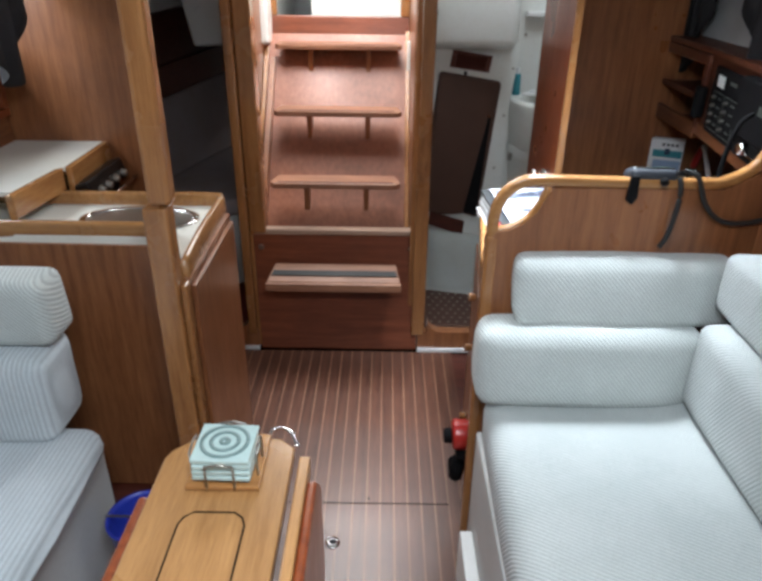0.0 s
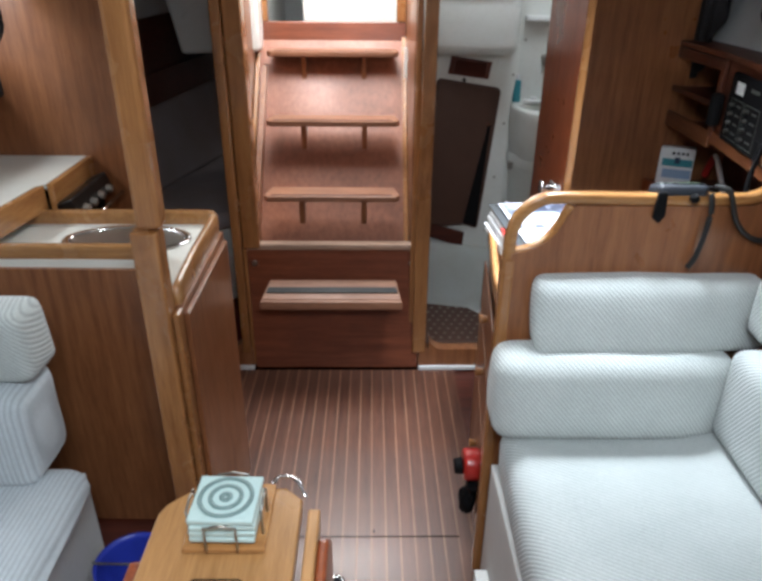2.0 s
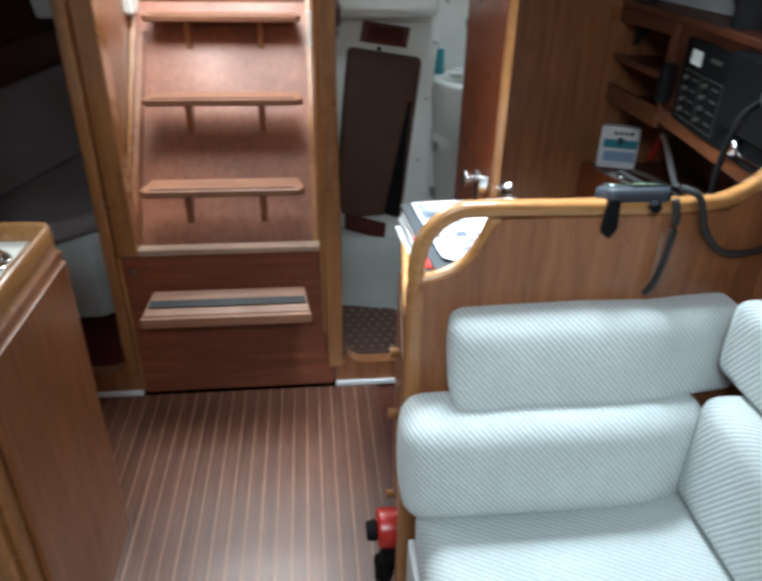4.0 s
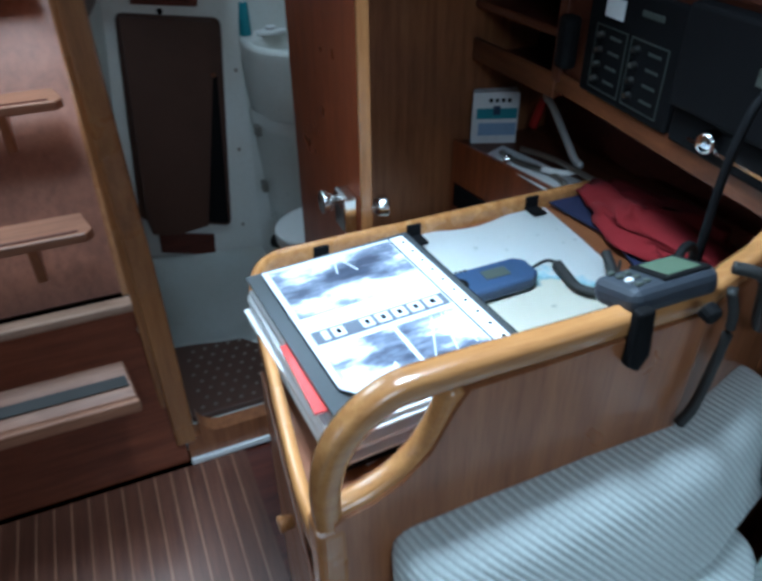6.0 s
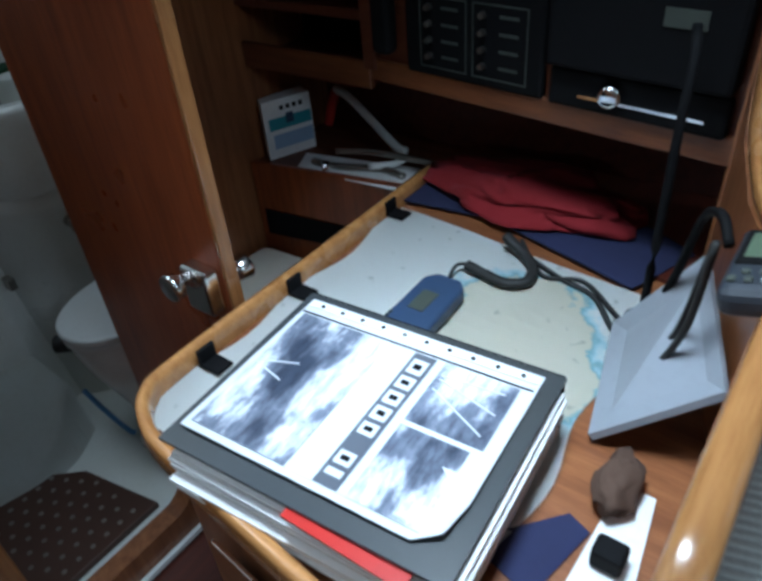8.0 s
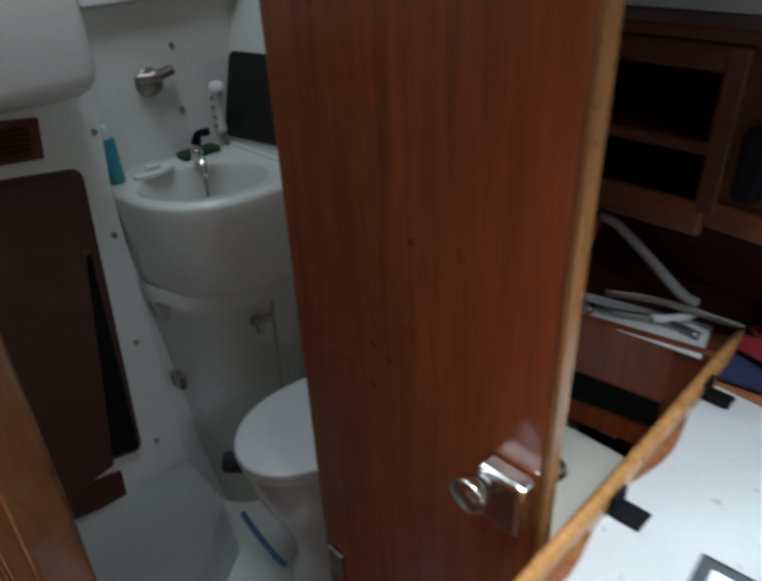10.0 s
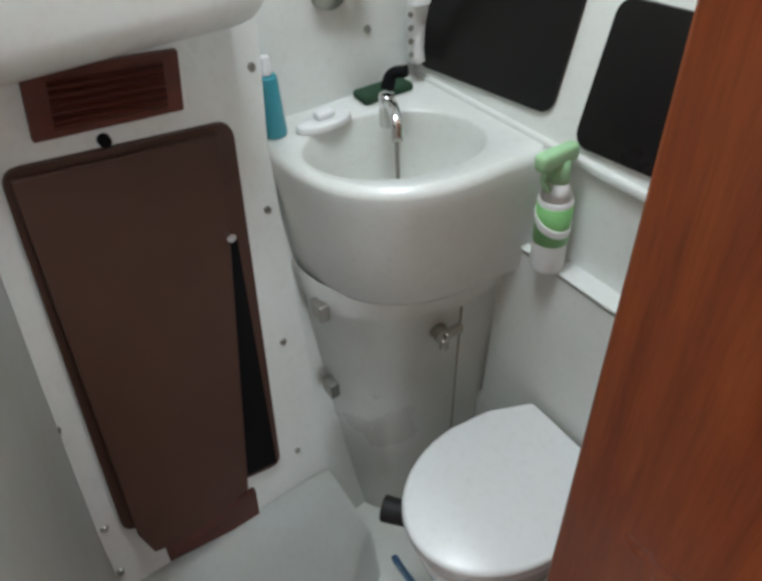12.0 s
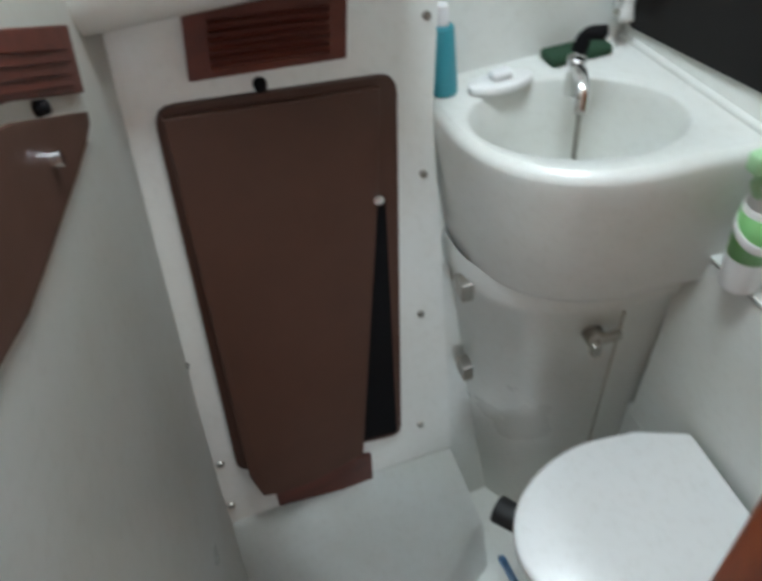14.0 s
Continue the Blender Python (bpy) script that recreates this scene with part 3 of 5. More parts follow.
wall("wall_settee_back", box(0.91, 0.94, -1.2, 1.475, 0.0, 1.15), TEAK_Y, "teak lining behind the settee")

# ---- galley block ----
galley = thing("galley_counter", (-0.8, 1.65, 0.0), "teak galley counter with a white top and raised edges", "counter")
part("carcass", slab([(-0.405, 1.42, 0.0), (-0.455, 1.42, 0.0), (-0.50, 1.60, 0.0), (-1.5, 1.62, 0.0), (-1.5, 1.86, 0.0), (-0.405, 1.84, 0.0)], (0, 0, 0.79)), TEAK, galley)
part("worktop", slab([(x, y, 0.79) for x, y in [(-0.425, 1.43), (-0.452, 1.43), (-0.50, 1.61), (-1.5, 1.63), (-1.5, 1.86), (-0.425, 1.85)]], (0, 0, 0.02)), CREAM, galley, "cream laminate worktop")
part("raised_edge", swept(smooth_line([(-1.5, 1.632, 0.818), (-0.95, 1.628, 0.818), (-0.55, 1.624, 0.818), (-0.50, 1.60, 0.818), (-0.455, 1.49, 0.818), (-0.44, 1.45, 0.818)], 4), 0.02, 0.055, 12), OAK_X, galley, "", True)
part("raised_edge", swept(smooth_line([(-0.418, 1.43, 0.795), (-0.420, 1.60, 0.808), (-0.422, 1.80, 0.808), (-0.428, 1.838, 0.808), (-0.46, 1.852, 0.808), (-0.7, 1.853, 0.808), (-1.5, 1.857, 0.808)], 5), 0.022, 0.078, 12), OAK_Y, galley, "", True)
part("end_panel", box(-0.404, -0.392, 1.42, 1.82, 0.0, 0.775, 0.002), TEAK, galley)
sink = part("sink", joined(*[swept([Vector((-0.62 + 0.15 * math.cos(a), 1.735 + 0.085 * math.sin(a), 0.813)) for a in [math.tau * k / 40 for k in range(41)]], 0.018, 0.006, 8)]), CHROME, galley, "steel rim of the round sink", True)
part("bowl", slab([(-0.62 + 0.145 * math.cos(math.tau * k / 32), 1.735 + 0.08 * math.sin(math.tau * k / 32), 0.8105) for k in range(32)], (0, 0, 0.0015)), STEEL, galley, "brushed steel bowl")
post = thing("pillar", (-0.425, 1.395, 0.0), "varnished teak pillar with chamfered edges at the galley corner", "pillar")
part("shaft", box(-0.458, -0.408, 1.372, 1.418, 0.98, CEIL, 0.010, 2), OAK_Z, post)
part("foot", box(-0.470, -0.418, 1.368, 1.419, 0.0, 0.975, 0.004), OAK_Z, post)
part("edge_strip", box(-0.4175, -0.404, 1.385, 1.419, 0.0, 0.79, 0.004), OAK_Z, post, "pale rounded strip down the corner")
stove_top = thing("stove_cover", (-1.1, 2.0, 0.9), "cream worktop over the stove with a wooden front edge", "worktop")
part("top", slab([(x, y, 0.895) for x, y in [(-0.862, 2.158), (-0.862, 1.885), (-0.885, 1.86), (-0.905, 1.66), (-1.58, 1.66), (-1.58, 2.158)]], (0, 0, 0.012)), CREAM, stove_top)
part("front_edge", joined(slab([(-0.865, 2.158, 0.83), (-0.865, 1.88, 0.83), (-0.865, 1.88, 0.9085), (-0.865, 2.158, 0.9085)], (0.018, 0, 0), 0.004), slab([(-0.888, 1.878, 0.84), (-0.912, 1.64, 0.84), (-0.912, 1.64, 0.905), (-0.888, 1.878, 0.905)], (0.02, 0, 0), 0.004)), OAK_Y, stove_top)
stove = thing("stove", (-0.95, 2.02, 0.6), "black stove under the galley worktop", "stove")
part("body", box(-1.4, -0.83, 1.89, 2.15, 0.35, 0.80, 0.006), BLACK, stove)
part("control_panel", box(-0.845, -0.80, 1.88, 2.14, 0.80, 0.86, 0.006, 2, ((-0.82, 2.0, 0.83), "Y", -20)), BLACK_GLASS, stove, "shiny black control strip")
part("rail", rod((-0.77, 1.89, 0.80), (-0.77, 2.14, 0.80), 0.006), CHROME, stove, "thin bright rail", True)
for y in (1.93, 1.98, 2.04, 2.1):
    part("control_knob", rod((-0.80, y, 0.825), (-0.782, y, 0.822), 0.013, 0.011, 16, 0.002), STEEL, stove)

# ---- port settee ----
ps = thing("settee", (-0.9, 0.8, 0.0), "pale-fronted base of the settee beside the table", "settee")
part("front_board", box(-0.70, -0.68, -1.2, 1.40, 0.0, 0.36, 0.004), LINING, ps)
part("seat_board", box(-1.55, -0.701, -1.2, 1.40, 0.34, 0.36), TEAK_Y, ps)
single("seat_cushion", pad(-1.5, -0.625, 0.80, 1.335, 0.362, 0.450, 0.05, 0.01), CLOTH_L, "pale blue-grey ribbed seat cushion with a rounded front", "cushion", smooth=True)
single("seat_cushion", pad(-1.5, -0.55, -0.6, 0.79, 0.362, 0.475, 0.05, 0.01), CLOTH_L, "pale blue-grey ribbed seat cushion beside the table", "cushion", smooth=True)
single("back_cushion", pad(-1.5, -0.70, 1.245, 1.42, 0.442, 0.668, 0.035, 0.008), CLOTH_L, "pale blue-grey lower bolster against the galley panel", "cushion", group="settee back cushions", smooth=True)
single("back_cushion", pad(-1.5, -0.685, 1.295, 1.42, 0.670, 0.830, 0.025, 0.006, -0.1), CLOTH_R, "pale grey upper bolster against the galley panel", "cushion", group="settee back cushions", smooth=True)

# ---- saloon table ----
table = thing("saloon_table", (-0.22, 0.5, 0.0), "varnished drop-leaf saloon table, leaves folded down", "table")
tp = [(-0.333, -0.35), (-0.333, 0.945), (-0.325, 0.965), (-0.29, 0.998), (-0.145, 1.0), (-0.117, 0.975), (-0.117, -0.35)]
part("tabletop", slab([(x, y, 0.665) for x, y in tp], (0, 0, 0.025), 0.003), TABLE_WOOD, table)
part("leaf", slab([(-0.106, -0.35, 0.69), (-0.106, 0.955, 0.69), (-0.088, 0.955, 0.69), (-0.088, -0.35, 0.69)], (0, 0, -0.04), 0.003), TABLE_WOOD, table, "upper edge of the folded leaf")
part("leaf", slab([(-0.0875, -0.35, 0.685), (-0.0875, 0.90, 0.685), (-0.0875, 0.96, 0.62), (-0.0875, 0.97, 0.40), (-0.0875, 0.90, 0.33), (-0.0875, -0.35, 0.33)], (0.016, 0, 0), 0.005), RED_WOOD, table, "dark red folded leaf with cut corners")
part("leaf", slab([(-0.350, -0.35, 0.685), (-0.350, 0.86, 0.685), (-0.350, 0.92, 0.62), (-0.350, 0.92, 0.35), (-0.350, -0.35, 0.35)], (0.015, 0, 0), 0.005), RED_WOOD, table)
part("leg", box(-0.26, -0.19, 0.76, 0.92, 0.0, 0.664, 0.006), TEAK, table)
part("inset_lid", slab([(-0.268, 0.2, 0.690), (-0.268, 0.80, 0.690), (-0.255, 0.822, 0.690), (-0.19, 0.822, 0.690), (-0.172, 0.80, 0.690), (-0.172, 0.2, 0.690)], (0, 0, 0.0012)), TABLE_WOOD, table, "lid let into the tabletop with a dark joint")
part("joint", swept([Vector(v) for v in [(-0.27, 0.2, 0.691), (-0.27, 0.80, 0.691), (-0.264, 0.815, 0.691), (-0.25, 0.825, 0.691), (-0.19, 0.825, 0.691), (-0.176, 0.815, 0.691), (-0.17, 0.80, 0.691), (-0.17, 0.2, 0.691)]], 0.003, 0.001, 6), BLACK, table)
part("bracket", swept(smooth_line([(-0.165, 0.985, 0.694), (-0.16, 1.012, 0.70), (-0.13, 1.008, 0.70), (-0.112, 0.975, 0.694)], 4), 0.006, 0.005, 8), CHROME, table, "bright wire corner guard", True)

# ---- head compartment things ----
def tilted_board(corners, out, thick, radius=0.02):
    """A board on the sloping aft wall, from four corners (x, z), with rounded corners."""
    pts = []
    n = len(corners)
    for k in range(n):
        a, b, c = Vector(corners[k - 1]), Vector(corners[k]), Vector(corners[(k + 1) % n])
        d0, d1 = (a - b).normalized(), (c - b).normalized()
        for t in (0, 0.25, 0.5, 0.75, 1):
            q = (b + d0 * radius) * (1 - t) ** 2 + 2 * b * t * (1 - t) + (b + d1 * radius) * t * t
            pts.append(on_aft(q.x, q.y, out))
    return slab(pts, (0, -thick, 0))


acc = thing("access_panel", tuple(on_aft(0.35, 0.6)), "brown access panel hanging ajar in a white wall", "access panel")
part("frame", tilted_board([(0.256, 1.006), (0.531, 0.957), (0.459, 0.363), (0.197, 0.462)], 0.001, 0.008, 0.022), BROWN_PANEL, acc)
# Black strip laid on the frame, coloured for the shade in the gap.
part("gap", tilted_board([(0.480, 0.81), (0.494, 0.81), (0.452, 0.375), (0.385, 0.398)], 0.0095, 0.001, 0.003), BLACK, acc, "black strip for the shade in the gap beside the loose panel")
part("leaf", slab([on_aft(0.263, 0.998, 0.012), on_aft(0.505, 0.954, 0.012), on_aft(0.480, 0.81, 0.012), on_aft(0.386, 0.396, 0.026), on_aft(0.298, 0.398, 0.03), on_aft(0.247, 0.410, 0.03), on_aft(0.222, 0.422, 0.03), on_aft(0.213, 0.468, 0.026)], (0, -0.008, 0), 0.002), BROWN_PANEL, acc)
part("catch", rod(on_aft(0.481, 0.818, 0.012), on_aft(0.481, 0.818, 0.026), 0.007), CHROME, acc)
for corners, slats, lab in (([(0.312, 1.089), (0.485, 1.061), (0.472, 0.994), (0.299, 1.021)], 6, "mahogany louvred vent above the access panel"), ([(0.238, 0.405), (0.401, 0.35), (0.393, 0.285), (0.234, 0.345)], 0, "plain mahogany vent cover near the floor")):
    tl, tr, br, bl = (Vector(c) for c in corners)
    mid = (tl + tr + br + bl) / 4
    v = thing("vent", tuple(on_aft(mid.x, mid.y)), lab, "vent")
    part("backing", tilted_board(corners, 0.001, 0.008, 0.003), DARK_WOOD, v)
    for k in range(slats):
        f = 0.14 + 0.76 * k / slats
        a, b = bl.lerp(tl, f).lerp(br.lerp(tr, f), 0.14), bl.lerp(tl, f).lerp(br.lerp(tr, f), 0.88)
        part("slat", slab([on_aft(a.x, a.y, 0.009), on_aft(b.x, b.y, 0.009), on_aft(b.x, b.y + 0.006, 0.016), on_aft(a.x, a.y + 0.006, 0.016)], (0, -0.002, -0.001)), DARK_WOOD, v)
for x, z in ((0.554, 0.813), (0.525, 0.587), (0.498, 0.352), (0.186, 0.679), (0.177, 0.485), (0.167, 0.391), (0.58, 1.008)):
    single("screw", rod(on_aft(x, z, 0.0), on_aft(x, z, 0.004), 0.006, 0.005, 14), STEEL, "small steel screw in the white wall", "screw", group="screws of the moulded wall")
single("button_catch", rod(on_aft(0.37, 0.994, 0.0), on_aft(0.37, 0.994, 0.012), 0.008, 0.007, 16, 0.002), BLACK, "small black turn button above the panel", "catch")
# the locker overhead
bm = box(0.16, 0.57, 2.93, 3.16, 1.10, 1.62, 0.04, 4)
olk = thing("overhead_locker", (0.36, 3.0, 1.09), "white moulded locker with rounded corners over the vent", "locker")
part("body", bm, GEL, olk, "", True)
part("lip", box(0.20, 0.53, 2.9265, 2.9335, 1.30, 1.312, 0.002), GEL, olk, "moulded lip across the front")

# second vent and a brown board on the side of the casing
def on_side(y, z, out=0.0):
    return Vector((side_x(y, z) + out, y, z))


v = thing("vent", tuple(on_side(2.80, 1.13)), "mahogany louvred vent on the side of the casing", "vent")
part("backing", slab([on_side(y, z, 0.001) for y, z in ((2.897, 1.135), (2.884, 1.086), (2.749, 1.148), (2.68, 1.172), (2.68, 1.215), (2.79, 1.175))], (0.005, 0, 0), 0.001), DARK_WOOD, v)
for k in range(4):
    f = 0.15 + 0.17 * k
    ya, za, yb, zb = 2.884 + 0.013 * f - 0.02, 1.086 + 0.049 * f + 0.008, 2.72, 1.158 + 0.045 * f
    part("slat", slab([on_side(ya, za, 0.0062), on_side(yb, zb, 0.0062), on_side(yb, zb + 0.004, 0.0062), on_side(ya, za + 0.004, 0.0062)], (0.002, 0, 0)), DARK_WOOD, v)
a2 = thing("side_board", tuple(on_side(2.75, 1.09)), "dark brown board on the side of the casing", "board")
part("board", slab([on_side(y, z, 0.001) for y, z in ((2.877, 1.073), (2.872, 1.064), (2.849, 1.060), (2.80, 1.059), (2.655, 1.063), (2.60, 1.075), (2.56, 1.11), (2.56, 1.20), (2.738, 1.14))], (0.005, 0, 0), 0.001), BROWN_PANEL, a2)
part("catch", rod(on_side(2.768, 1.095, 0.006), on_side(2.768, 1.095, 0.014), 0.006), CHROME, a2)
single("button_catch", rod(on_side(2.790, 1.122, 0.0), on_side(2.790, 1.122, 0.010), 0.006, 0.005, 16, 0.002), BLACK, "small black turn button above the board", "catch")

# basin: a rounded bowl in a corner counter
basin = thing("wash_basin", (0.73, 2.97, 0.66), "white moulded corner wash basin with a deep rounded front", "wash basin")


def basin_rim(n, z, inset=0.0, low=0.0):
    """The curved front of the basin, from the aft wall round to the hull side, as corner points at height z."""
    pts = []
    for k in range(n + 1):
        a = math.pi + math.pi / 2 * k / n
        x = 0.790 + (0.213 - inset) * math.copysign(abs(math.cos(a)) ** 0.85, math.cos(a))
        y = 3.032 + (0.214 - inset) * math.copysign(abs(math.sin(a)) ** 0.85, math.sin(a))
        pts.append((x, y, z))
    pts.append((0.895, 2.808 + inset, z))
    return [(pts[0][0], 3.13, z)] + pts


front = bmesh.new()
LEVELS = [(0.688, 0.022), (0.691, 0.014), (0.70, 0.010), (0.78, 0.005), (0.86, 0.0), (0.882, 0.0), (0.885, 0.0006), (0.891, 0.004), (0.895, 0.012)]
rows = [[front.verts.new(p) for p in basin_rim(24, z, i)] for z, i in LEVELS]
for a, b in zip(rows, rows[1:]):
    for k in range(len(a) - 1):
        front.faces.new((a[k], a[k + 1], b[k + 1], b[k]))
part("front", front, GEL, basin, "", True)
part("underside", slab(basin_rim(24, 0.688, 0.020) + [(0.89, 3.12, 0.688)], (0, 0, 0.003)), GEL, basin)
# top with an oval bowl sunk into it
top = bmesh.new()
N = 48
CX, CY, RX, RY = 0.728, 2.962, 0.132, 0.098
outer = []
poly = basin_rim(24, 0.895, 0.012) + [(0.905, 2.820, 0.895), (0.905, 3.125, 0.895)]


def edge_hit(a):
    d = Vector((math.cos(a), math.sin(a)))
    best = None
    for p, q in zip(poly, poly[1:] + poly[:1]):
        p2, e = Vector(p[:2]) - Vector((CX, CY)), Vector(q[:2]) - Vector(p[:2])
        den = d.x * e.y - d.y * e.x
        if abs(den) > 1e-9:
            t, u = (p2.x * e.y - p2.y * e.x) / den, (p2.x * d.y - p2.y * d.x) / den
            if t > 0 and -1e-6 <= u <= 1 + 1e-6 and (best is None or t < best):
                best = t
    return best


TURN_BOWL = radians(-25)
prof = [(1.0, 0.895), (0.975, 0.889), (0.94, 0.87), (0.86, 0.80), (0.7, 0.755), (0.4, 0.742), (0.1, 0.74)]
rings = [[]]
for k in range(N):
    a = math.tau * k / N
    r = edge_hit(a)
    rings[0].append(top.verts.new((CX + math.cos(a) * r, CY + math.sin(a) * r, 0.895)))
for s, z in prof:
    ring = []
    for k in range(N):
        a = math.tau * k / N
        w = a - TURN_BOWL
        r = s / math.sqrt((math.cos(w) / RX) ** 2 + (math.sin(w) / RY) ** 2)
        ring.append(top.verts.new((CX + math.cos(a) * r, CY + math.sin(a) * r, z)))
    rings.append(ring)
for a, b in zip(rings, rings[1:]):
    for k in range(N):
        top.faces.new((a[k], a[k - 1], b[k - 1], b[k]))
top.faces.new(rings[-1])
part("bowl", top, GEL, basin, "", True)
wall("wall_head_corner", slab([on_aft(0.50, 0.05, -0.031), on_aft(0.66, 0.05, -0.012), on_aft(0.66, 0.70, -0.012), on_aft(0.66, 0.893, -0.02), on_aft(0.50, 0.893, -0.031)], (0, 0.02, 0)), GEL, "white moulding between the wall and the pedestal")
ped = bmesh.new()


def pedestal_rim(n, z, inset):
    pts = [(0.578 + inset, 3.1, z)]
    for k in range(n + 1):
        a = math.pi + math.pi / 2 * k / n
        c, s = math.copysign(abs(math.cos(a)) ** 0.85, math.cos(a)), math.copysign(abs(math.sin(a)) ** 0.85, math.sin(a))
        pts.append((0.816 + (0.238 - inset) * c, 3.022 + (0.176 - inset) * s, z))
    return pts + [(0.91, 2.848 + inset, z)]


rows = [[ped.verts.new(p) for p in pedestal_rim(20, z, i)] for z, i in [(0.70, 0.006), (0.68, 0.002), (0.66, 0.003), (0.645, 0.004), (0.636, 0.012), (0.4, 0.022), (0.2, 0.032), (0.05, 0.04)]]
for a, b in zip(rows, rows[1:]):
    for k in range(len(a) - 1):
        ped.faces.new((a[k], a[k + 1], b[k + 1], b[k]))
part("pedestal", ped, GEL, basin, "cream curved pedestal below the basin", True)
part("drain", rod((CX, CY, 0.741), (CX, CY, 0.745), 0.016), STEEL, basin)
seam = [Vector(p) for p in ((0.775, 2.8585, 0.632), (0.775, 2.867, 0.45), (0.776, 2.875, 0.25), (0.778, 2.881, 0.09))]
part("door_seam", swept(seam, 0.003, 0.006, 6, (0, 1, 0)), painted("grey_joint", (0.50, 0.49, 0.44), 0.7, 0.2), basin, "thin joint of the pedestal door")
lat = part("door_latch", joined(rod((0.737, 2.880, 0.597), (0.732, 2.846, 0.597), 0.016, 0.014, 18, 0.003), box(0.73, 0.765, 2.838, 2.850, 0.597, 0.612, 0.003), box(0.722, 0.737, 2.838, 2.850, 0.575, 0.600, 0.003)), STEEL, basin, "tarnished latch on the pedestal door")
for z in (0.651, 0.468):
    part("hinge", box(0.574, 0.592, 2.955, 2.985, z - 0.016, z + 0.016, 0.002), STEEL, basin, "tarnished hinge")
tap = thing("tap", (0.737, 3.000, 0.895), "short chrome basin tap with a black lever", "tap")
part("stem", rod((0.747, 3.005, 0.895), (0.747, 3.005, 0.945), 0.013, 0.012, 18, 0.003), CHROME, tap, "", True)
part("spout", swept(smooth_line([(0.747, 3.005, 0.93), (0.737, 2.980, 0.938), (0.727, 2.955, 0.93), (0.722, 2.945, 0.905)], 5), 0.016, 0.016, 10), CHROME, tap, "", True)
part("lever", swept(smooth_line([(0.747, 3.005, 0.95), (0.757, 3.005, 0.97), (0.772, 2.990, 0.975)], 4), 0.02, 0.014, 10), BLACK, tap, "black lever", True)
part("chain", rod((0.727, 2.955, 0.90), (0.717, 2.940, 0.76), 0.003), STEEL, tap)

# hull side ledges and windows
single("ledge", joined(slab([(0.880, 2.43, 0.888), (0.880, 3.125, 0.888), (0.935, 3.125, 0.888), (0.935, 2.43, 0.888)], (0, 0, 0.014), 0.004), slab([(0.885, 2.43, 0.735), (0.885, 2.83, 0.735), (0.893, 2.83, 0.887), (0.893, 2.43, 0.887)], (0.02, 0, 0)), slab([(0.852, 2.43, 0.7335), (0.852, 2.83, 0.7335), (0.90, 2.83, 0.7335), (0.90, 2.43, 0.7335)], (0, 0, 0.0045), 0.002)), GEL, "white moulded ledges under the windows", "ledge", "structure")
wall("wall_head_lower", joined(slab([(0.856, 2.43, 0.727), (0.856, 2.86, 0.727), (0.835, 2.86, 0.36), (0.835, 2.43, 0.36)], (0.03, 0, 0)), slab([(0.834, 2.43, 0.05), (0.834, 2.88, 0.05), (0.834, 2.88, 0.37), (0.834, 2.43, 0.37)], (0.3, 0, 0), 0.01)), GEL, "white moulded side behind the toilet")
for y0, y1 in ((2.832, 3.118), (2.47, 2.783)):
    w = thing("window_1", (0.93, (y0 + y1) / 2, 1.05), "dark smoked window with rounded corners", "window", "head windows", "structure")
    pts = []
    for cy, cz, a0 in ((y1 - 0.02, 1.07, 0), (y0 + 0.02, 1.082, 90), (y0 + 0.02, 0.952, 180), (y1 - 0.02, 0.935, 270)):
        for k in range(5):
            a = radians(a0 + 22.5 * k)
            yy, zz = cy + 0.02 * math.cos(a), cz + 0.02 * math.sin(a)
            pts.append((hull_x(zz) - 0.003, yy, zz))
    part("pane", slab(pts, (-0.004, 0, 0)), BLACK_GLASS, w)

# toilet
wc = thing("toilet", (0.68, 2.65, 0.05), "white marine toilet with the lid closed", "toilet")


def seat_outline(z, grow=0.0):
    pts = []
    for k in range(25):
        a = math.pi / 2 + math.pi * k / 24
        pts.append((0.692 + (0.166 + grow) * math.cos(a), 2.648 + (0.126 + grow) * math.sin(a), z))
    pts += [(0.76, 2.522 + 0.012 - grow, z), (0.829 + grow, 2.592, z), (0.832 + grow, 2.735, z), (0.76, 2.766 + grow, z)]
    return pts


part("lid", slab(seat_outline(0.460), (0, 0, 0.02), 0.007, 3), WHITE_PLASTIC, wc, "glossy white lid", True)
part("seat", slab(seat_outline(0.440, -0.004), (0, 0, 0.018), 0.005), WHITE_PLASTIC, wc, "", True)
bowl = bmesh.new()
rows = []
for z, s in ((0.438, 0.93), (0.41, 0.92), (0.34, 0.82), (0.27, 0.66), (0.2, 0.5), (0.13, 0.44), (0.09, 0.5), (0.062, 0.58), (0.05, 0.58)):
    rows.append([bowl.verts.new((0.69 + (p[0] - 0.69) * s, 2.648 + (p[1] - 2.648) * s, z)) for p in seat_outline(z)])
for a, b in zip(rows, rows[1:]):
    for k in range(len(a)):
        bowl.faces.new((a[k], a[k - 1], b[k - 1], b[k]))
bowl.faces.new(rows[-1])
part("bowl", bowl, PORCELAIN, wc, "", True)
part("pump", joined(rod((0.80, 2.49, 0.06), (0.80, 2.49, 0.33), 0.026, 0.026, 18, 0.004), rod((0.80, 2.49, 0.33), (0.80, 2.49, 0.41), 0.008)), WHITE_PLASTIC, wc, "white hand pump", True)
part("pump_handle", rod((0.77, 2.49, 0.412), (0.83, 2.49, 0.412), 0.011, 0.011, 14, 0.003), BLACK, wc, "", True)
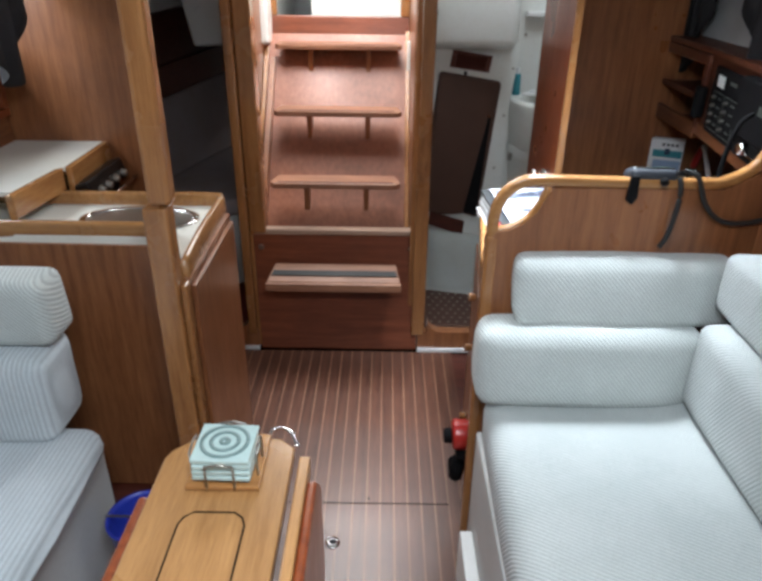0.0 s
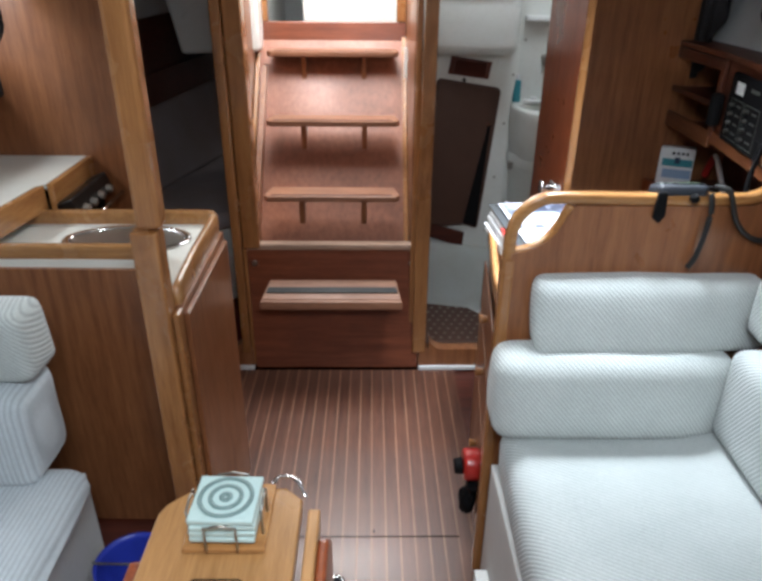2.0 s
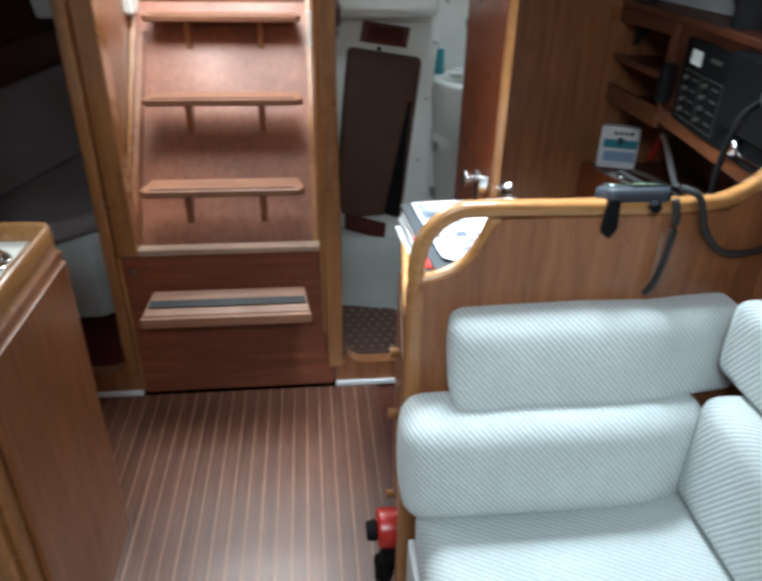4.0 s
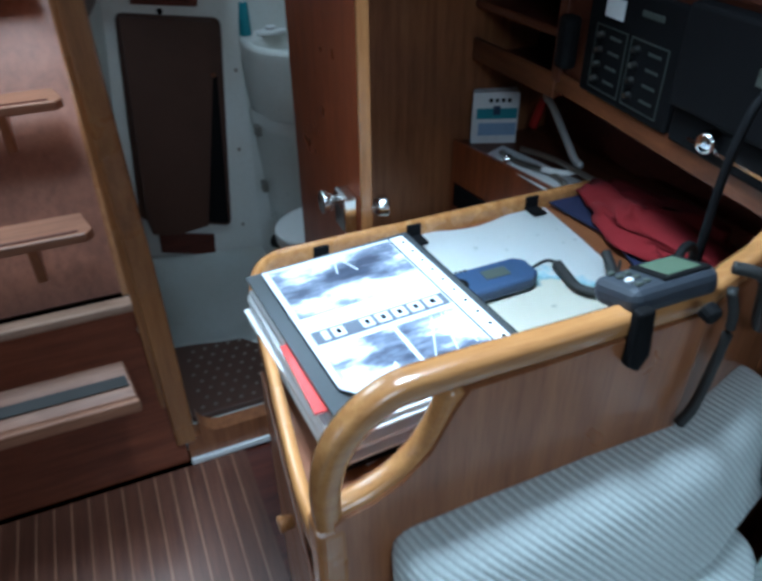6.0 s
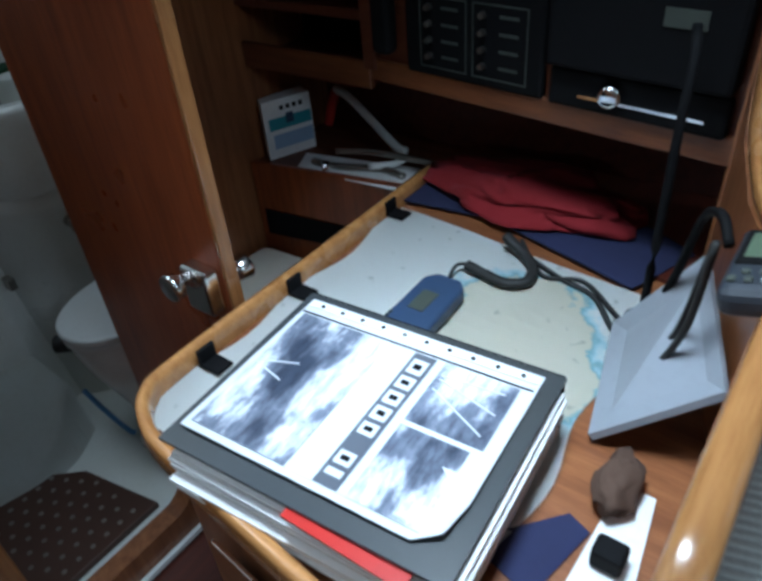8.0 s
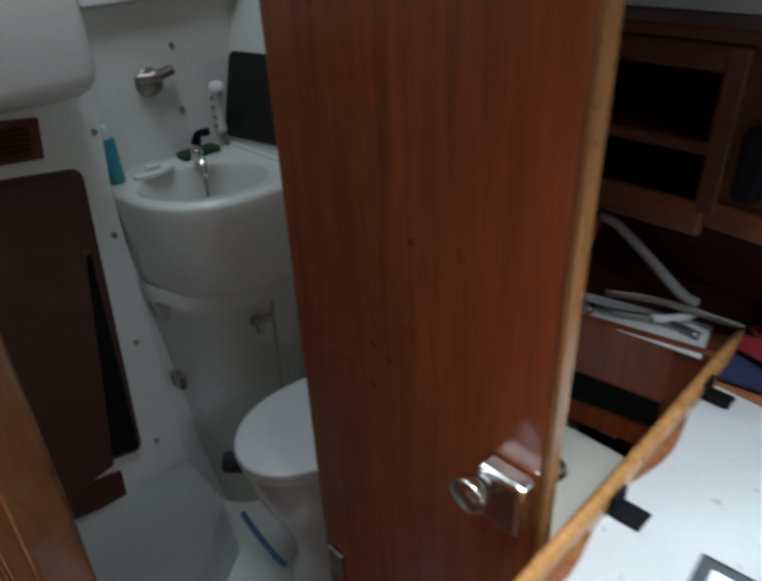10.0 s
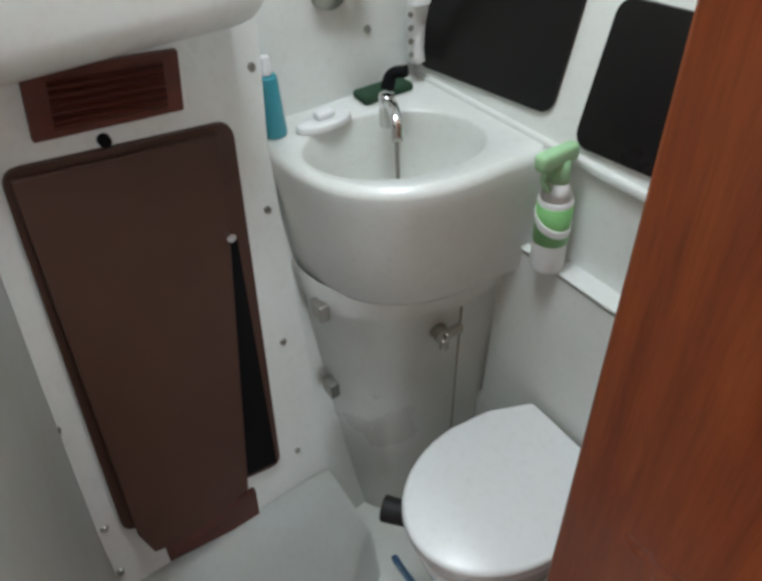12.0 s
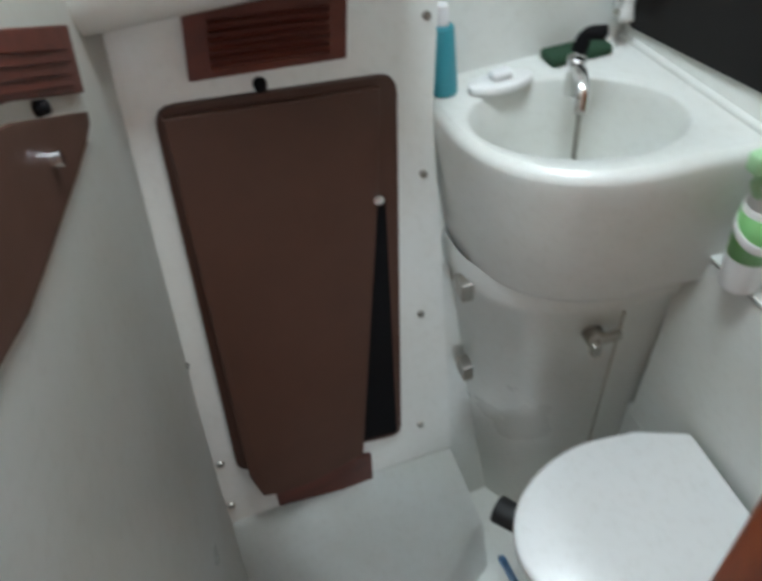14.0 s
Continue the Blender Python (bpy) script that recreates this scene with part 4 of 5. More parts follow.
part("hose", swept(smooth_line([(0.80, 2.49, 0.10), (0.76, 2.45, 0.09), (0.69, 2.46, 0.075), (0.66, 2.52, 0.075)], 6), 0.028, 0.028, 10), RUBBER, wc, "", True)
part("inlet_fitting", rod((0.575, 2.73, 0.39), (0.548, 2.765, 0.39), 0.02, 0.022, 14, 0.004), RUBBER, wc, "black inlet fitting", True)
single("brush_handle", swept(smooth_line([(0.555, 2.75, 0.24), (0.575, 2.74, 0.16), (0.60, 2.71, 0.075), (0.61, 2.70, 0.065)], 4), 0.012, 0.012, 8), painted("pale_blue_plastic", (0.12, 0.28, 0.55), 0.35, 0.1), "pale blue brush handle leaning by the toilet", "brush", smooth=True)

# spray bottle
sb = thing("spray_bottle", (0.848, 2.765, 0.74), "white and green spray bottle standing on the ledge", "bottle")
part("flask", joined(rod((0.848, 2.765, 0.741), (0.848, 2.765, 0.86), 0.024, 0.024, 24, 0.006), rod((0.848, 2.765, 0.858), (0.848, 2.765, 0.885), 0.022, 0.012, 24)), WHITE_PLASTIC, sb, "", True)
part("label", rod((0.848, 2.765, 0.79), (0.848, 2.765, 0.85), 0.0246, 0.0246, 24), GREEN, sb, "green paper label", True)
part("label_band", swept([Vector((0.848 + 0.025 * math.cos(a), 2.765 + 0.025 * math.sin(a), 0.822 + 0.012 * math.sin(a * 1.0))) for a in [math.tau * k / 32 for k in range(33)]], 0.002, 0.012, 8), WHITE_PLASTIC, sb, "white swoosh across the label", True)
part("trigger_head", joined(rod((0.848, 2.765, 0.883), (0.848, 2.765, 0.915), 0.014, 0.012, 18), box(0.806, 0.870, 2.755, 2.775, 0.908, 0.932, 0.006, 3), swept(smooth_line([(0.828, 2.765, 0.912), (0.820, 2.765, 0.895), (0.828, 2.765, 0.875)], 4), 0.012, 0.008, 8)), painted("pale_green_plastic", (0.36, 0.6, 0.33), 0.3, 0.08), sb, "pale green trigger head", True)

# small things round the basin
tb = thing("soap_bottle", (0.60, 3.09, 0.895), "teal soap bottle standing behind the basin", "bottle")
part("flask", rod((0.605, 3.085, 0.8955), (0.605, 3.085, 0.985), 0.018, 0.015, 20, 0.004), TEAL, tb, "", True)
part("cap", rod((0.605, 3.085, 0.985), (0.605, 3.085, 1.01), 0.009, 0.008, 16, 0.002), PAPER, tb, "", True)
single("sponge", box(0.755, 0.845, 3.075, 3.115, 0.8955, 0.910, 0.005, 2), DARK_GREEN, "dark green scouring sponge on the basin edge", "sponge")
sd = thing("soap_dish", (0.675, 3.06, 0.895), "small white soap dish on the basin edge", "soap dish")
part("dish", slab([(0.675 + 0.045 * math.cos(math.tau * k / 24), 3.065 + 0.022 * math.sin(math.tau * k / 24), 0.8955) for k in range(24)], (0, 0, 0.012), 0.004), WHITE_PLASTIC, sd, "", True)
part("soap", box(0.66, 0.69, 3.055, 3.073, 0.9085, 0.92, 0.005, 3), PAPER, sd, "", True)
hk = thing("shower_holder", (0.73, 3.12, 1.07), "dull metal shower holder on the white wall", "holder")
part("plate", rod((0.735, 3.124, 1.06), (0.735, 3.118, 1.06), 0.03, 0.028, 24), STEEL, hk, "round mounting plate", True)
part("arm", swept(smooth_line([(0.70, 3.105, 1.075), (0.735, 3.09, 1.075), (0.775, 3.10, 1.08)], 5), 0.018, 0.02, 10), STEEL, hk, "", True)
part("cup", rod((0.735, 3.118, 1.075), (0.735, 3.085, 1.075), 0.012), STEEL, hk, "", True)
ps2 = thing("hand_shower", (0.87, 3.10, 0.93), "white hand shower standing in the corner", "shower")
part("handle", swept(smooth_line([(0.865, 3.095, 0.934), (0.862, 3.095, 0.98), (0.86, 3.085, 1.02), (0.855, 3.07, 1.035)], 5), 0.03, 0.024, 12), WHITE_PLASTIC, ps2, "", True)
for k in range(4):
    part("nozzle", rod((0.848, 3.085, 0.95 + k * 0.02), (0.845, 3.082, 0.95 + k * 0.02), 0.004), STEEL, ps2)
for x, z in ((0.80, 1.12), (0.795, 0.99), (0.63, 1.14)):
    single("screw", rod((x, 3.1245, z), (x, 3.12, z), 0.006, 0.005, 14), STEEL, "small steel screw in the white wall", "screw", group="screws of the moulded wall")
tr = single("shelf_trim", box(0.62, 0.94, 3.08, 3.124, 1.215, 1.235, 0.004), WHITE_PLASTIC, "thin white rail high on the wall", "rail")

# shower floor: raised tray and the slotted board
BACK = [(0.130, 2.898, 0.358), (0.25, 2.916, 0.330), (0.36, 2.934, 0.305), (0.46, 2.950, 0.280), (0.548, 2.962, 0.258)]
FRONT = [(0.130, 2.815, 0.10), (0.25, 2.80, 0.10), (0.36, 2.775, 0.105), (0.46, 2.782, 0.15), (0.551, 2.835, 0.23)]
tray = bmesh.new()
rear, fore = smooth_line(BACK, 5), smooth_line(FRONT, 5)
tray_rows = []
for k in range(9):
    f = k / 8
    tray_rows.append([tray.verts.new((a.x + (b.x - a.x) * f, a.y + (b.y - a.y) * f, a.z + (b.z - a.z) * (f * f * 0.6 + f * 0.4))) for a, b in zip(rear, fore)])
tray_rows.append([tray.verts.new((b.x + 0.004, b.y - 0.008, b.z - 0.012)) for b in fore])
tray_rows.append([tray.verts.new((b.x + 0.012, b.y - 0.016, 0.0505)) for b in fore])
for a, b in zip(tray_rows, tray_rows[1:]):
    for k in range(len(a) - 1):
        tray.faces.new((a[k], a[k + 1], b[k + 1], b[k]))
bmesh.ops.solidify(tray, geom=list(tray.faces), thickness=0.004)
single("shower_tray", tray, WORN_GEL, "white sloping moulding of the shower floor", "shower tray", smooth=True)
mat_ob = thing("shower_grating", (0.35, 2.6, 0.05), "dark brown drilled board on the shower floor", "grating")
part("board", slab([(0.20, 2.47, 0.05), (0.20, 2.86, 0.05), (0.345, 2.83, 0.05), (0.46, 2.70, 0.05), (0.50, 2.47, 0.05)], (0, 0, 0.02), 0.003), BROWN_PANEL, mat_ob)
for i in range(7):
    for j in range(8):
        hx, hy = 0.235 + i * 0.036 + (j % 2) * 0.018, 2.50 + j * 0.036
        if hx < 0.46 - max(0.0, hy - 2.68) * 0.85:
            part("hole", rod((hx, hy, 0.0701), (hx, hy, 0.0708), 0.006, 0.006, 12), STEEL, mat_ob, "drilled hole showing the pale floor")

# ---- navigation area ----
def fx(y):
    return 0.925 + 0.12 * (min(y, 2.1) - 1.67)


def on_fascia(y0, y1, z0, z1, out, thick, bevel=0.0):
    """A board on the instrument fascia."""
    return slab([(fx(y0) - out, y0, z0), (fx(y1) - out, y1, z0), (fx(y1) - out, y1, z1), (fx(y0) - out, y0, z1)], (-thick, 0, 0), bevel)


FASCIA_RAIL = wood("fascia_rail_wood", (0.22, 0.08, 0.03), (0.11, 0.035, 0.014), "y", 0.35, 0.15, 0.25)
fascia = thing("instrument_fascia", (0.95, 1.9, 1.0), "dark teak fascia, darkened further for shade, with cubbyholes and black instruments", "cabinet")
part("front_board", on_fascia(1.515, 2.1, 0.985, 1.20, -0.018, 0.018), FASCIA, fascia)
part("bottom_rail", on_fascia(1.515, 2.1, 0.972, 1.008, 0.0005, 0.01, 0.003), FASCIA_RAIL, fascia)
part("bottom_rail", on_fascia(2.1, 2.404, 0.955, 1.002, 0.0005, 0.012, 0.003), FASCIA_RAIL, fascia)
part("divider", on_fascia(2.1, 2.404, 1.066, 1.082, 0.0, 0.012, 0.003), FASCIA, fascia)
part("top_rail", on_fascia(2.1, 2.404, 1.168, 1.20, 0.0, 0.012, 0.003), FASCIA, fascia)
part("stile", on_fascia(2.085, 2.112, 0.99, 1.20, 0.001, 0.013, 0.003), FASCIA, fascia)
# Black sheet: the shade deep in the cubbyholes is put into its colour.
part("cubby_back", box(1.14, 1.15, 2.10, 2.404, 0.95, 1.2), BLACK, fascia, "back of the cubbyholes, black for the shade inside")
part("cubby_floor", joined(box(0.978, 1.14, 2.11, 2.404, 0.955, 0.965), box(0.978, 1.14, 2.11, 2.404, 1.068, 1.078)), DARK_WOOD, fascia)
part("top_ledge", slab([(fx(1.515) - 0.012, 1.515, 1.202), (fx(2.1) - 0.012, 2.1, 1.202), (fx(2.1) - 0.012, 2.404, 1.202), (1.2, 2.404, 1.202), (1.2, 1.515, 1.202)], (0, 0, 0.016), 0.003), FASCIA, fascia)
# The dark wood here also carries the shade of the recess.
wall("wall_nav_recess", joined(box(1.19, 1.21, 1.415, 2.404, 0.5, 1.2)), DARK_WOOD, "back of the shelf, dark wood for the shade under the fascia")
wall("wall_nav_lining", slab([(1.06, 1.0, 1.22), (1.06, 2.404, 1.22), (1.24, 2.404, CEIL), (1.24, 1.0, CEIL)], (0.02, 0, 0)), LINING, "pale cabin side above the instruments")

swp = thing("switch_panel", (0.93, 1.9, 1.09), "black electrical switch panel with a small white meter", "panel")
part("frame", on_fascia(1.775, 2.015, 1.004, 1.182, 0.0005, 0.016, 0.006), BLACK, swp)
part("meter", on_fascia(1.918, 1.966, 1.134, 1.164, 0.017, 0.003, 0.001), WHITE_PLASTIC, swp, "white meter face")
part("name_plate", on_fascia(1.825, 1.875, 1.152, 1.16, 0.017, 0.002), GREY_LCD, swp)
for y0, y1 in ((1.90, 1.985), (1.80, 1.89)):
    for ya, yb, za, zb in ((y0, y1, 1.118, 1.120), (y0, y1, 1.018, 1.020), (y0, y0 + 0.002, 1.018, 1.12), (y1 - 0.002, y1, 1.018, 1.12)):
        part("outline", on_fascia(ya, yb, za, zb, 0.0168, 0.001), GREY_LCD, swp)
    for k in range(4):
        z = 1.105 - k * 0.023
        part("switch", rod((fx(y1 - 0.02) - 0.0166, y1 - 0.018, z), (fx(y1 - 0.02) - 0.026, y1 - 0.018, z), 0.005, 0.004, 12), STEEL, swp)
        part("caption", on_fascia(y0 + 0.015, y0 + 0.045, z - 0.002, z + 0.002, 0.0168, 0.0008), GREY_LCD, swp)
part("side_handset", box(0.925, 0.955, 2.03, 2.065, 1.03, 1.12, 0.01, 3), BLACK, swp, "black handset in its clip")
radio = thing("radio", (0.87, 1.58, 1.08), "black marine radio with a grey display", "radio")
part("case", on_fascia(1.535, 1.765, 1.06, 1.195, 0.0005, 0.035, 0.006), BLACK, radio)
part("lower_case", on_fascia(1.535, 1.765, 1.005, 1.055, 0.0005, 0.02, 0.006), BLACK, radio)
part("display", on_fascia(1.575, 1.622, 1.128, 1.148, 0.036, 0.002), GREY_LCD, radio)
part("trim_line", on_fascia(1.56, 1.72, 1.022, 1.026, 0.021, 0.002), CHROME, radio)
kn = part("dial", rod((fx(1.675) - 0.02, 1.675, 1.037), (fx(1.675) - 0.042, 1.672, 1.037), 0.017, 0.014, 24, 0.004), CHROME, radio, "bright chrome dial", True)

# shelf, seat and what lies there
shelf = thing("nav_shelf", (1.0, 2.2, 0.77), "teak shelf with a slotted front beside the chart table", "shelf")
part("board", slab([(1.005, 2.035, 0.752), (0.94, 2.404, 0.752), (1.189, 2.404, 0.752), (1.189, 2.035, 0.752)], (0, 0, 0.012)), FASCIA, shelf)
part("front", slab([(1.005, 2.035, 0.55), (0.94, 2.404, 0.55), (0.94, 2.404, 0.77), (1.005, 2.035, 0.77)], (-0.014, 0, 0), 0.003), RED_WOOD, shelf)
# No hole is cut: a black plate holds the shade inside the slot.
part("slot", slab([(0.978, 2.10, 0.605), (0.928, 2.385, 0.605), (0.928, 2.385, 0.665), (0.978, 2.10, 0.655)], (-0.003, 0, 0)), BLACK, shelf, "hand slot, a black plate for the shade inside")
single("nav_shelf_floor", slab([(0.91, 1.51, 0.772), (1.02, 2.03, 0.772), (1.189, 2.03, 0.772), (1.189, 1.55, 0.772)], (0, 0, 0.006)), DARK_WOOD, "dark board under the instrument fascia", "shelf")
seat = thing("navigator_bench", (0.77, 2.22, 0.0), "cream seat cushion between chart table and bulkhead", "seat")
part("seat_box", box(0.58, 0.925, 2.04, 2.40, 0.0, 0.50), TEAK, seat)
part("cushion", pad(0.578, 0.92, 2.035, 2.40, 0.502, 0.585, 0.03, 0.008), painted("cream_cloth", (0.62, 0.58, 0.5), 0.9, 0.1, 0, 0, 0.3), seat, "", True)
tin = thing("carton", (1.0, 2.40, 0.765), "small white and blue carton on the shelf", "box")
part("body", slab([(0.957, 2.375, 0.7645), (1.058, 2.335, 0.7645), (1.075, 2.375, 0.7645), (0.974, 2.40, 0.7645)], (0, 0, 0.122), 0.002), PAPER, tin)
tx = Vector((1.058 - 0.957, 2.335 - 2.375, 0))
def on_tin(a0, a1, z0, z1, out=0.0006):
    p, q = Vector((0.957, 2.375, 0)) + tx * a0, Vector((0.957, 2.375, 0)) + tx * a1
    n = Vector((-0.04, -0.1, 0)).normalized() * out
    return slab([(p.x + n.x, p.y + n.y, z0), (q.x + n.x, q.y + n.y, z0), (q.x + n.x, q.y + n.y, z1), (p.x + n.x, p.y + n.y, z1)], n * 1.0)
part("teal_band", on_tin(0.1, 0.97, 0.825, 0.85), TEAL, tin, "teal band")
part("blue_band", on_tin(0.15, 0.97, 0.785, 0.815), painted("pale_blue_print", (0.3, 0.42, 0.62), 0.5, 0.1), tin, "pale blue band")
part("dark_mark", on_tin(0.45, 0.6, 0.835, 0.856, 0.0014), NAVY, tin)
for k in range(4):
    part("lettering", on_tin(0.35 + k * 0.13, 0.43 + k * 0.13, 0.864, 0.873), BLACK, tin)
single("paper_sheet", slab([(0.975, 2.06, 0.7645), (0.955, 2.30, 0.7645), (1.02, 2.33, 0.7645), (1.07, 2.08, 0.7645)], (0, 0, 0.002)), PAPER, "loose white papers on the shelf", "paper")
pl = thing("pliers", (1.04, 2.2, 0.77), "steel pliers with red and white grips on the shelf", "pliers")
part("jaw", swept(smooth_line([(1.0, 2.23, 0.80), (1.03, 2.16, 0.80), (1.05, 2.05, 0.795), (1.055, 1.99, 0.79)], 5), 0.008, 0.012, 8), STEEL, pl, "", True)
part("white_grip", swept(smooth_line([(1.11, 2.31, 0.875), (1.10, 2.27, 0.87), (1.085, 2.20, 0.835), (1.075, 2.14, 0.80), (1.07, 2.11, 0.795)], 5), 0.014, 0.016, 10), WHITE_PLASTIC, pl, "", True)
part("red_grip", swept(smooth_line([(1.10, 2.33, 0.80), (1.105, 2.32, 0.84), (1.11, 2.31, 0.872)], 5), 0.02, 0.02, 10), RED_PAINT, pl, "", True)
part("white_grip", swept(smooth_line([(1.0, 2.15, 0.785), (1.04, 2.12, 0.78), (1.06, 2.10, 0.79)], 5), 0.012, 0.012, 10), WHITE_PLASTIC, pl, "", True)
single("spanner", swept(smooth_line([(0.985, 2.28, 0.775), (0.99, 2.22, 0.774), (1.02, 2.14, 0.774), (1.015, 2.08, 0.774)], 5), 0.014, 0.012, 8), STEEL, "dull steel spanner lying on papers", "tool", smooth=True)
single("brass_fitting", rod((0.97, 2.245, 0.776), (0.982, 2.235, 0.776), 0.011, 0.009, 16, 0.003), CHROME, "small bright metal fitting on the shelf", "fitting", smooth=True)


def lumpy(cx, cy, cz, rx, ry, rz, wob, seed, cut=-0.55):
    bm = bmesh.new()
    bmesh.ops.create_icosphere(bm, subdivisions=4, radius=1)
    for v in bm.verts:
        n = noise.noise_vector(v.co * 1.7 + Vector((seed, seed * 2, 0))) * wob + noise.noise_vector(v.co * 4.5 + Vector((0, seed, 3))) * wob * 0.45
        c = v.co + n
        v.co = Vector((cx + c.x * rx, cy + c.y * ry, cz + max(cut, c.z) * rz))
    return bm


single("red_bag", lumpy(1.03, 1.83, 0.795, 0.085, 0.18, 0.032, 0.35, 4.0), RED_CLOTH, "crumpled dark red cloth bag behind the chart", "bag", smooth=True)
single("navy_cloth", slab([(0.875, 1.60, 0.7785), (0.95, 1.86, 0.7785), (0.93, 2.02, 0.7785), (1.02, 2.02, 0.7785), (1.08, 1.70, 0.7785), (1.0, 1.55, 0.7785)], (0, 0, 0.003)), NAVY_CLOTH, "dark navy cloth under the red bag", "cloth")

# chart with coast and soundings
m, nt, p = material("sea_chart_print")
n1 = noise_node(nt, 9.0, (1, 1, 1), 8, 0.62)
n2 = noise_node(nt, 40.0, (1, 1, 1), 3, 0.5)
geo = nt.nodes.new("ShaderNodeNewGeometry")
away = nt.nodes.new("ShaderNodeVectorMath")
away.operation = "DISTANCE"
away.inputs[1].default_value = (0.70, 1.70, 0.774)
nt.links.new(geo.outputs["Position"], away.inputs[0])
wob = nt.nodes.new("ShaderNodeMath")
wob.operation = "MULTIPLY_ADD"
wob.inputs[1].default_value = 0.22
nt.links.new(n1.outputs[0], wob.inputs[0])
nt.links.new(away.outputs["Value"], wob.inputs[2])
coast = ramp_node(nt, wob.outputs[0], [(0.0, (0.70, 0.66, 0.53)), (0.20, (0.70, 0.68, 0.57)), (0.232, (0.68, 0.66, 0.54)), (0.238, (0.25, 0.47, 0.53)), (0.246, (0.48, 0.68, 0.74)), (0.262, (0.78, 0.81, 0.79)), (0.8, (0.78, 0.80, 0.78))])
marks = ramp_node(nt, n2.outputs[0], [(0.27, (0.62, 0.64, 0.62)), (0.35, (1, 1, 1))])
nt.links.new(mix_node(nt, coast.outputs[0], marks.outputs[0], 0.8), p.inputs["Base Color"])
p.inputs["Roughness"].default_value = 0.6
CHART = m
chart_sheet = bmesh.new()
cols, rws = 22, 16
grid = [[chart_sheet.verts.new((0.345 + 0.045 * (1 - j / rws) * 0.3 + (0.575 - 0.06 * (1 - j / rws)) * i / cols, 1.565 + 0.45 * j / rws + 0.008 * math.sin(i * 0.7), 0.7735 + 0.0012 * math.sin(i * 0.9 + j * 0.6))) for i in range(cols + 1)] for j in range(rws + 1)]
for j in range(rws):
    for i in range(cols):
        chart_sheet.faces.new((grid[j][i], grid[j][i + 1], grid[j + 1][i + 1], grid[j + 1][i]))
top_faces = list(chart_sheet.faces)
bmesh.ops.solidify(chart_sheet, geom=top_faces, thickness=0.0012)
single("sea_chart", chart_sheet, CHART, "pale sea chart spread on the chart table", "chart")
for x, y in ((0.458, 1.998), (0.634, 2.002), (0.888, 2.008)):
    single("chart_clip", joined(box(x - 0.014, x + 0.014, y - 0.022, y + 0.012, 0.7765, 0.782, 0.002), box(x - 0.014, x + 0.014, y + 0.008, y + 0.014, 0.776, 0.803, 0.002)), BLACK, "small black clip holding the chart", "clip", group="chart clips")
single("chart_clip", box(0.455, 0.48, 1.465, 1.495, 0.7765, 0.80, 0.004), BLACK, "small black clip at the front of the chart", "clip", group="chart clips")
single("folder", slab([(0.40, 1.525, 0.7715), (0.49, 1.505, 0.7715), (0.50, 1.53, 0.7715), (0.42, 1.60, 0.7715)], (0, 0, 0.0015)), NAVY_CLOTH, "navy folder under the binder", "folder")
single("paper_sheet", slab([(0.40, 1.445, 0.7720), (0.56, 1.465, 0.7720), (0.56, 1.50, 0.7720), (0.42, 1.505, 0.7720)], (0, 0, 0.002)), PAPER, "white sheet at the front of the chart table", "paper")

# ring binder with a printed sheet under clear film
binder = thing("ring_binder", (0.455, 1.755, 0.776), "thick black ring binder with a printed cover sheet, stuffed with papers", "binder")
BX0, BX1, BY0, BY1 = 0.325, 0.588, 1.588, 1.916


def leaf(x0, x1, y0, y1, z, thick, turn=0.0):
    return box(x0, x1, y0, y1, z, z + thick, 0, 1, (((x0 + x1) / 2, (y0 + y1) / 2, z), "Z", turn))


part("back_cover", leaf(BX0 + 0.004, BX1, BY0, BY1, 0.7765, 0.003), BLACK, binder)
part("front_cover", slab([(BX0, BY0, 0.830), (BX1, BY0 - 0.002, 0.832), (BX1, BY1, 0.832), (BX0, BY1, 0.829)], (0, 0, 0.0035), 0.001), painted("grey_black_cover", (0.045, 0.05, 0.055), 0.35, 0.2), binder, "slate-black front cover")
part("spine", box(BX1 - 0.001, BX1 + 0.003, BY0, BY1, 0.7765, 0.835, 0.001), BLACK, binder)
for k in range(16):
    z = 0.7805 + k * 0.003
    dx, dy = random.uniform(-0.016, 0.004), random.uniform(-0.012, 0.006)
    part("page", leaf(BX0 + 0.002 + dx, BX1 - 0.012, BY0 + 0.004 + dy, BY1 - 0.01 + dy * 0.4, z, 0.0022, random.uniform(-1.4, 0.9)), PAPER, binder)
part("divider_page", leaf(BX0 - 0.012, BX0 + 0.14, BY0 + 0.03, BY0 + 0.16, 0.8274, 0.0018, -3), RED_PAINT, binder, "red divider sticking out")
m, nt, p = material("photo_print")
n1 = noise_node(nt, 55.0, (0.5, 2.6, 1), 6, 0.7)
n2 = noise_node(nt, 11.0, (0.8, 1.5, 1), 5, 0.6)
tone = ramp_node(nt, n1.outputs[0], [(0.35, (0.35, 0.37, 0.42)), (0.5, (0.75, 0.77, 0.8)), (0.62, (1, 1, 1))])
cloud = ramp_node(nt, n2.outputs[0], [(0.36, (0.05, 0.06, 0.09)), (0.47, (0.20, 0.22, 0.28)), (0.53, (0.62, 0.64, 0.70)), (0.60, (0.80, 0.82, 0.85))])
nt.links.new(mix_node(nt, cloud.outputs[0], tone.outputs[0], 0.85), p.inputs["Base Color"])
p.inputs["Roughness"].default_value = 0.3
p.inputs["Coat Weight"].default_value = 0.3
PHOTO = m
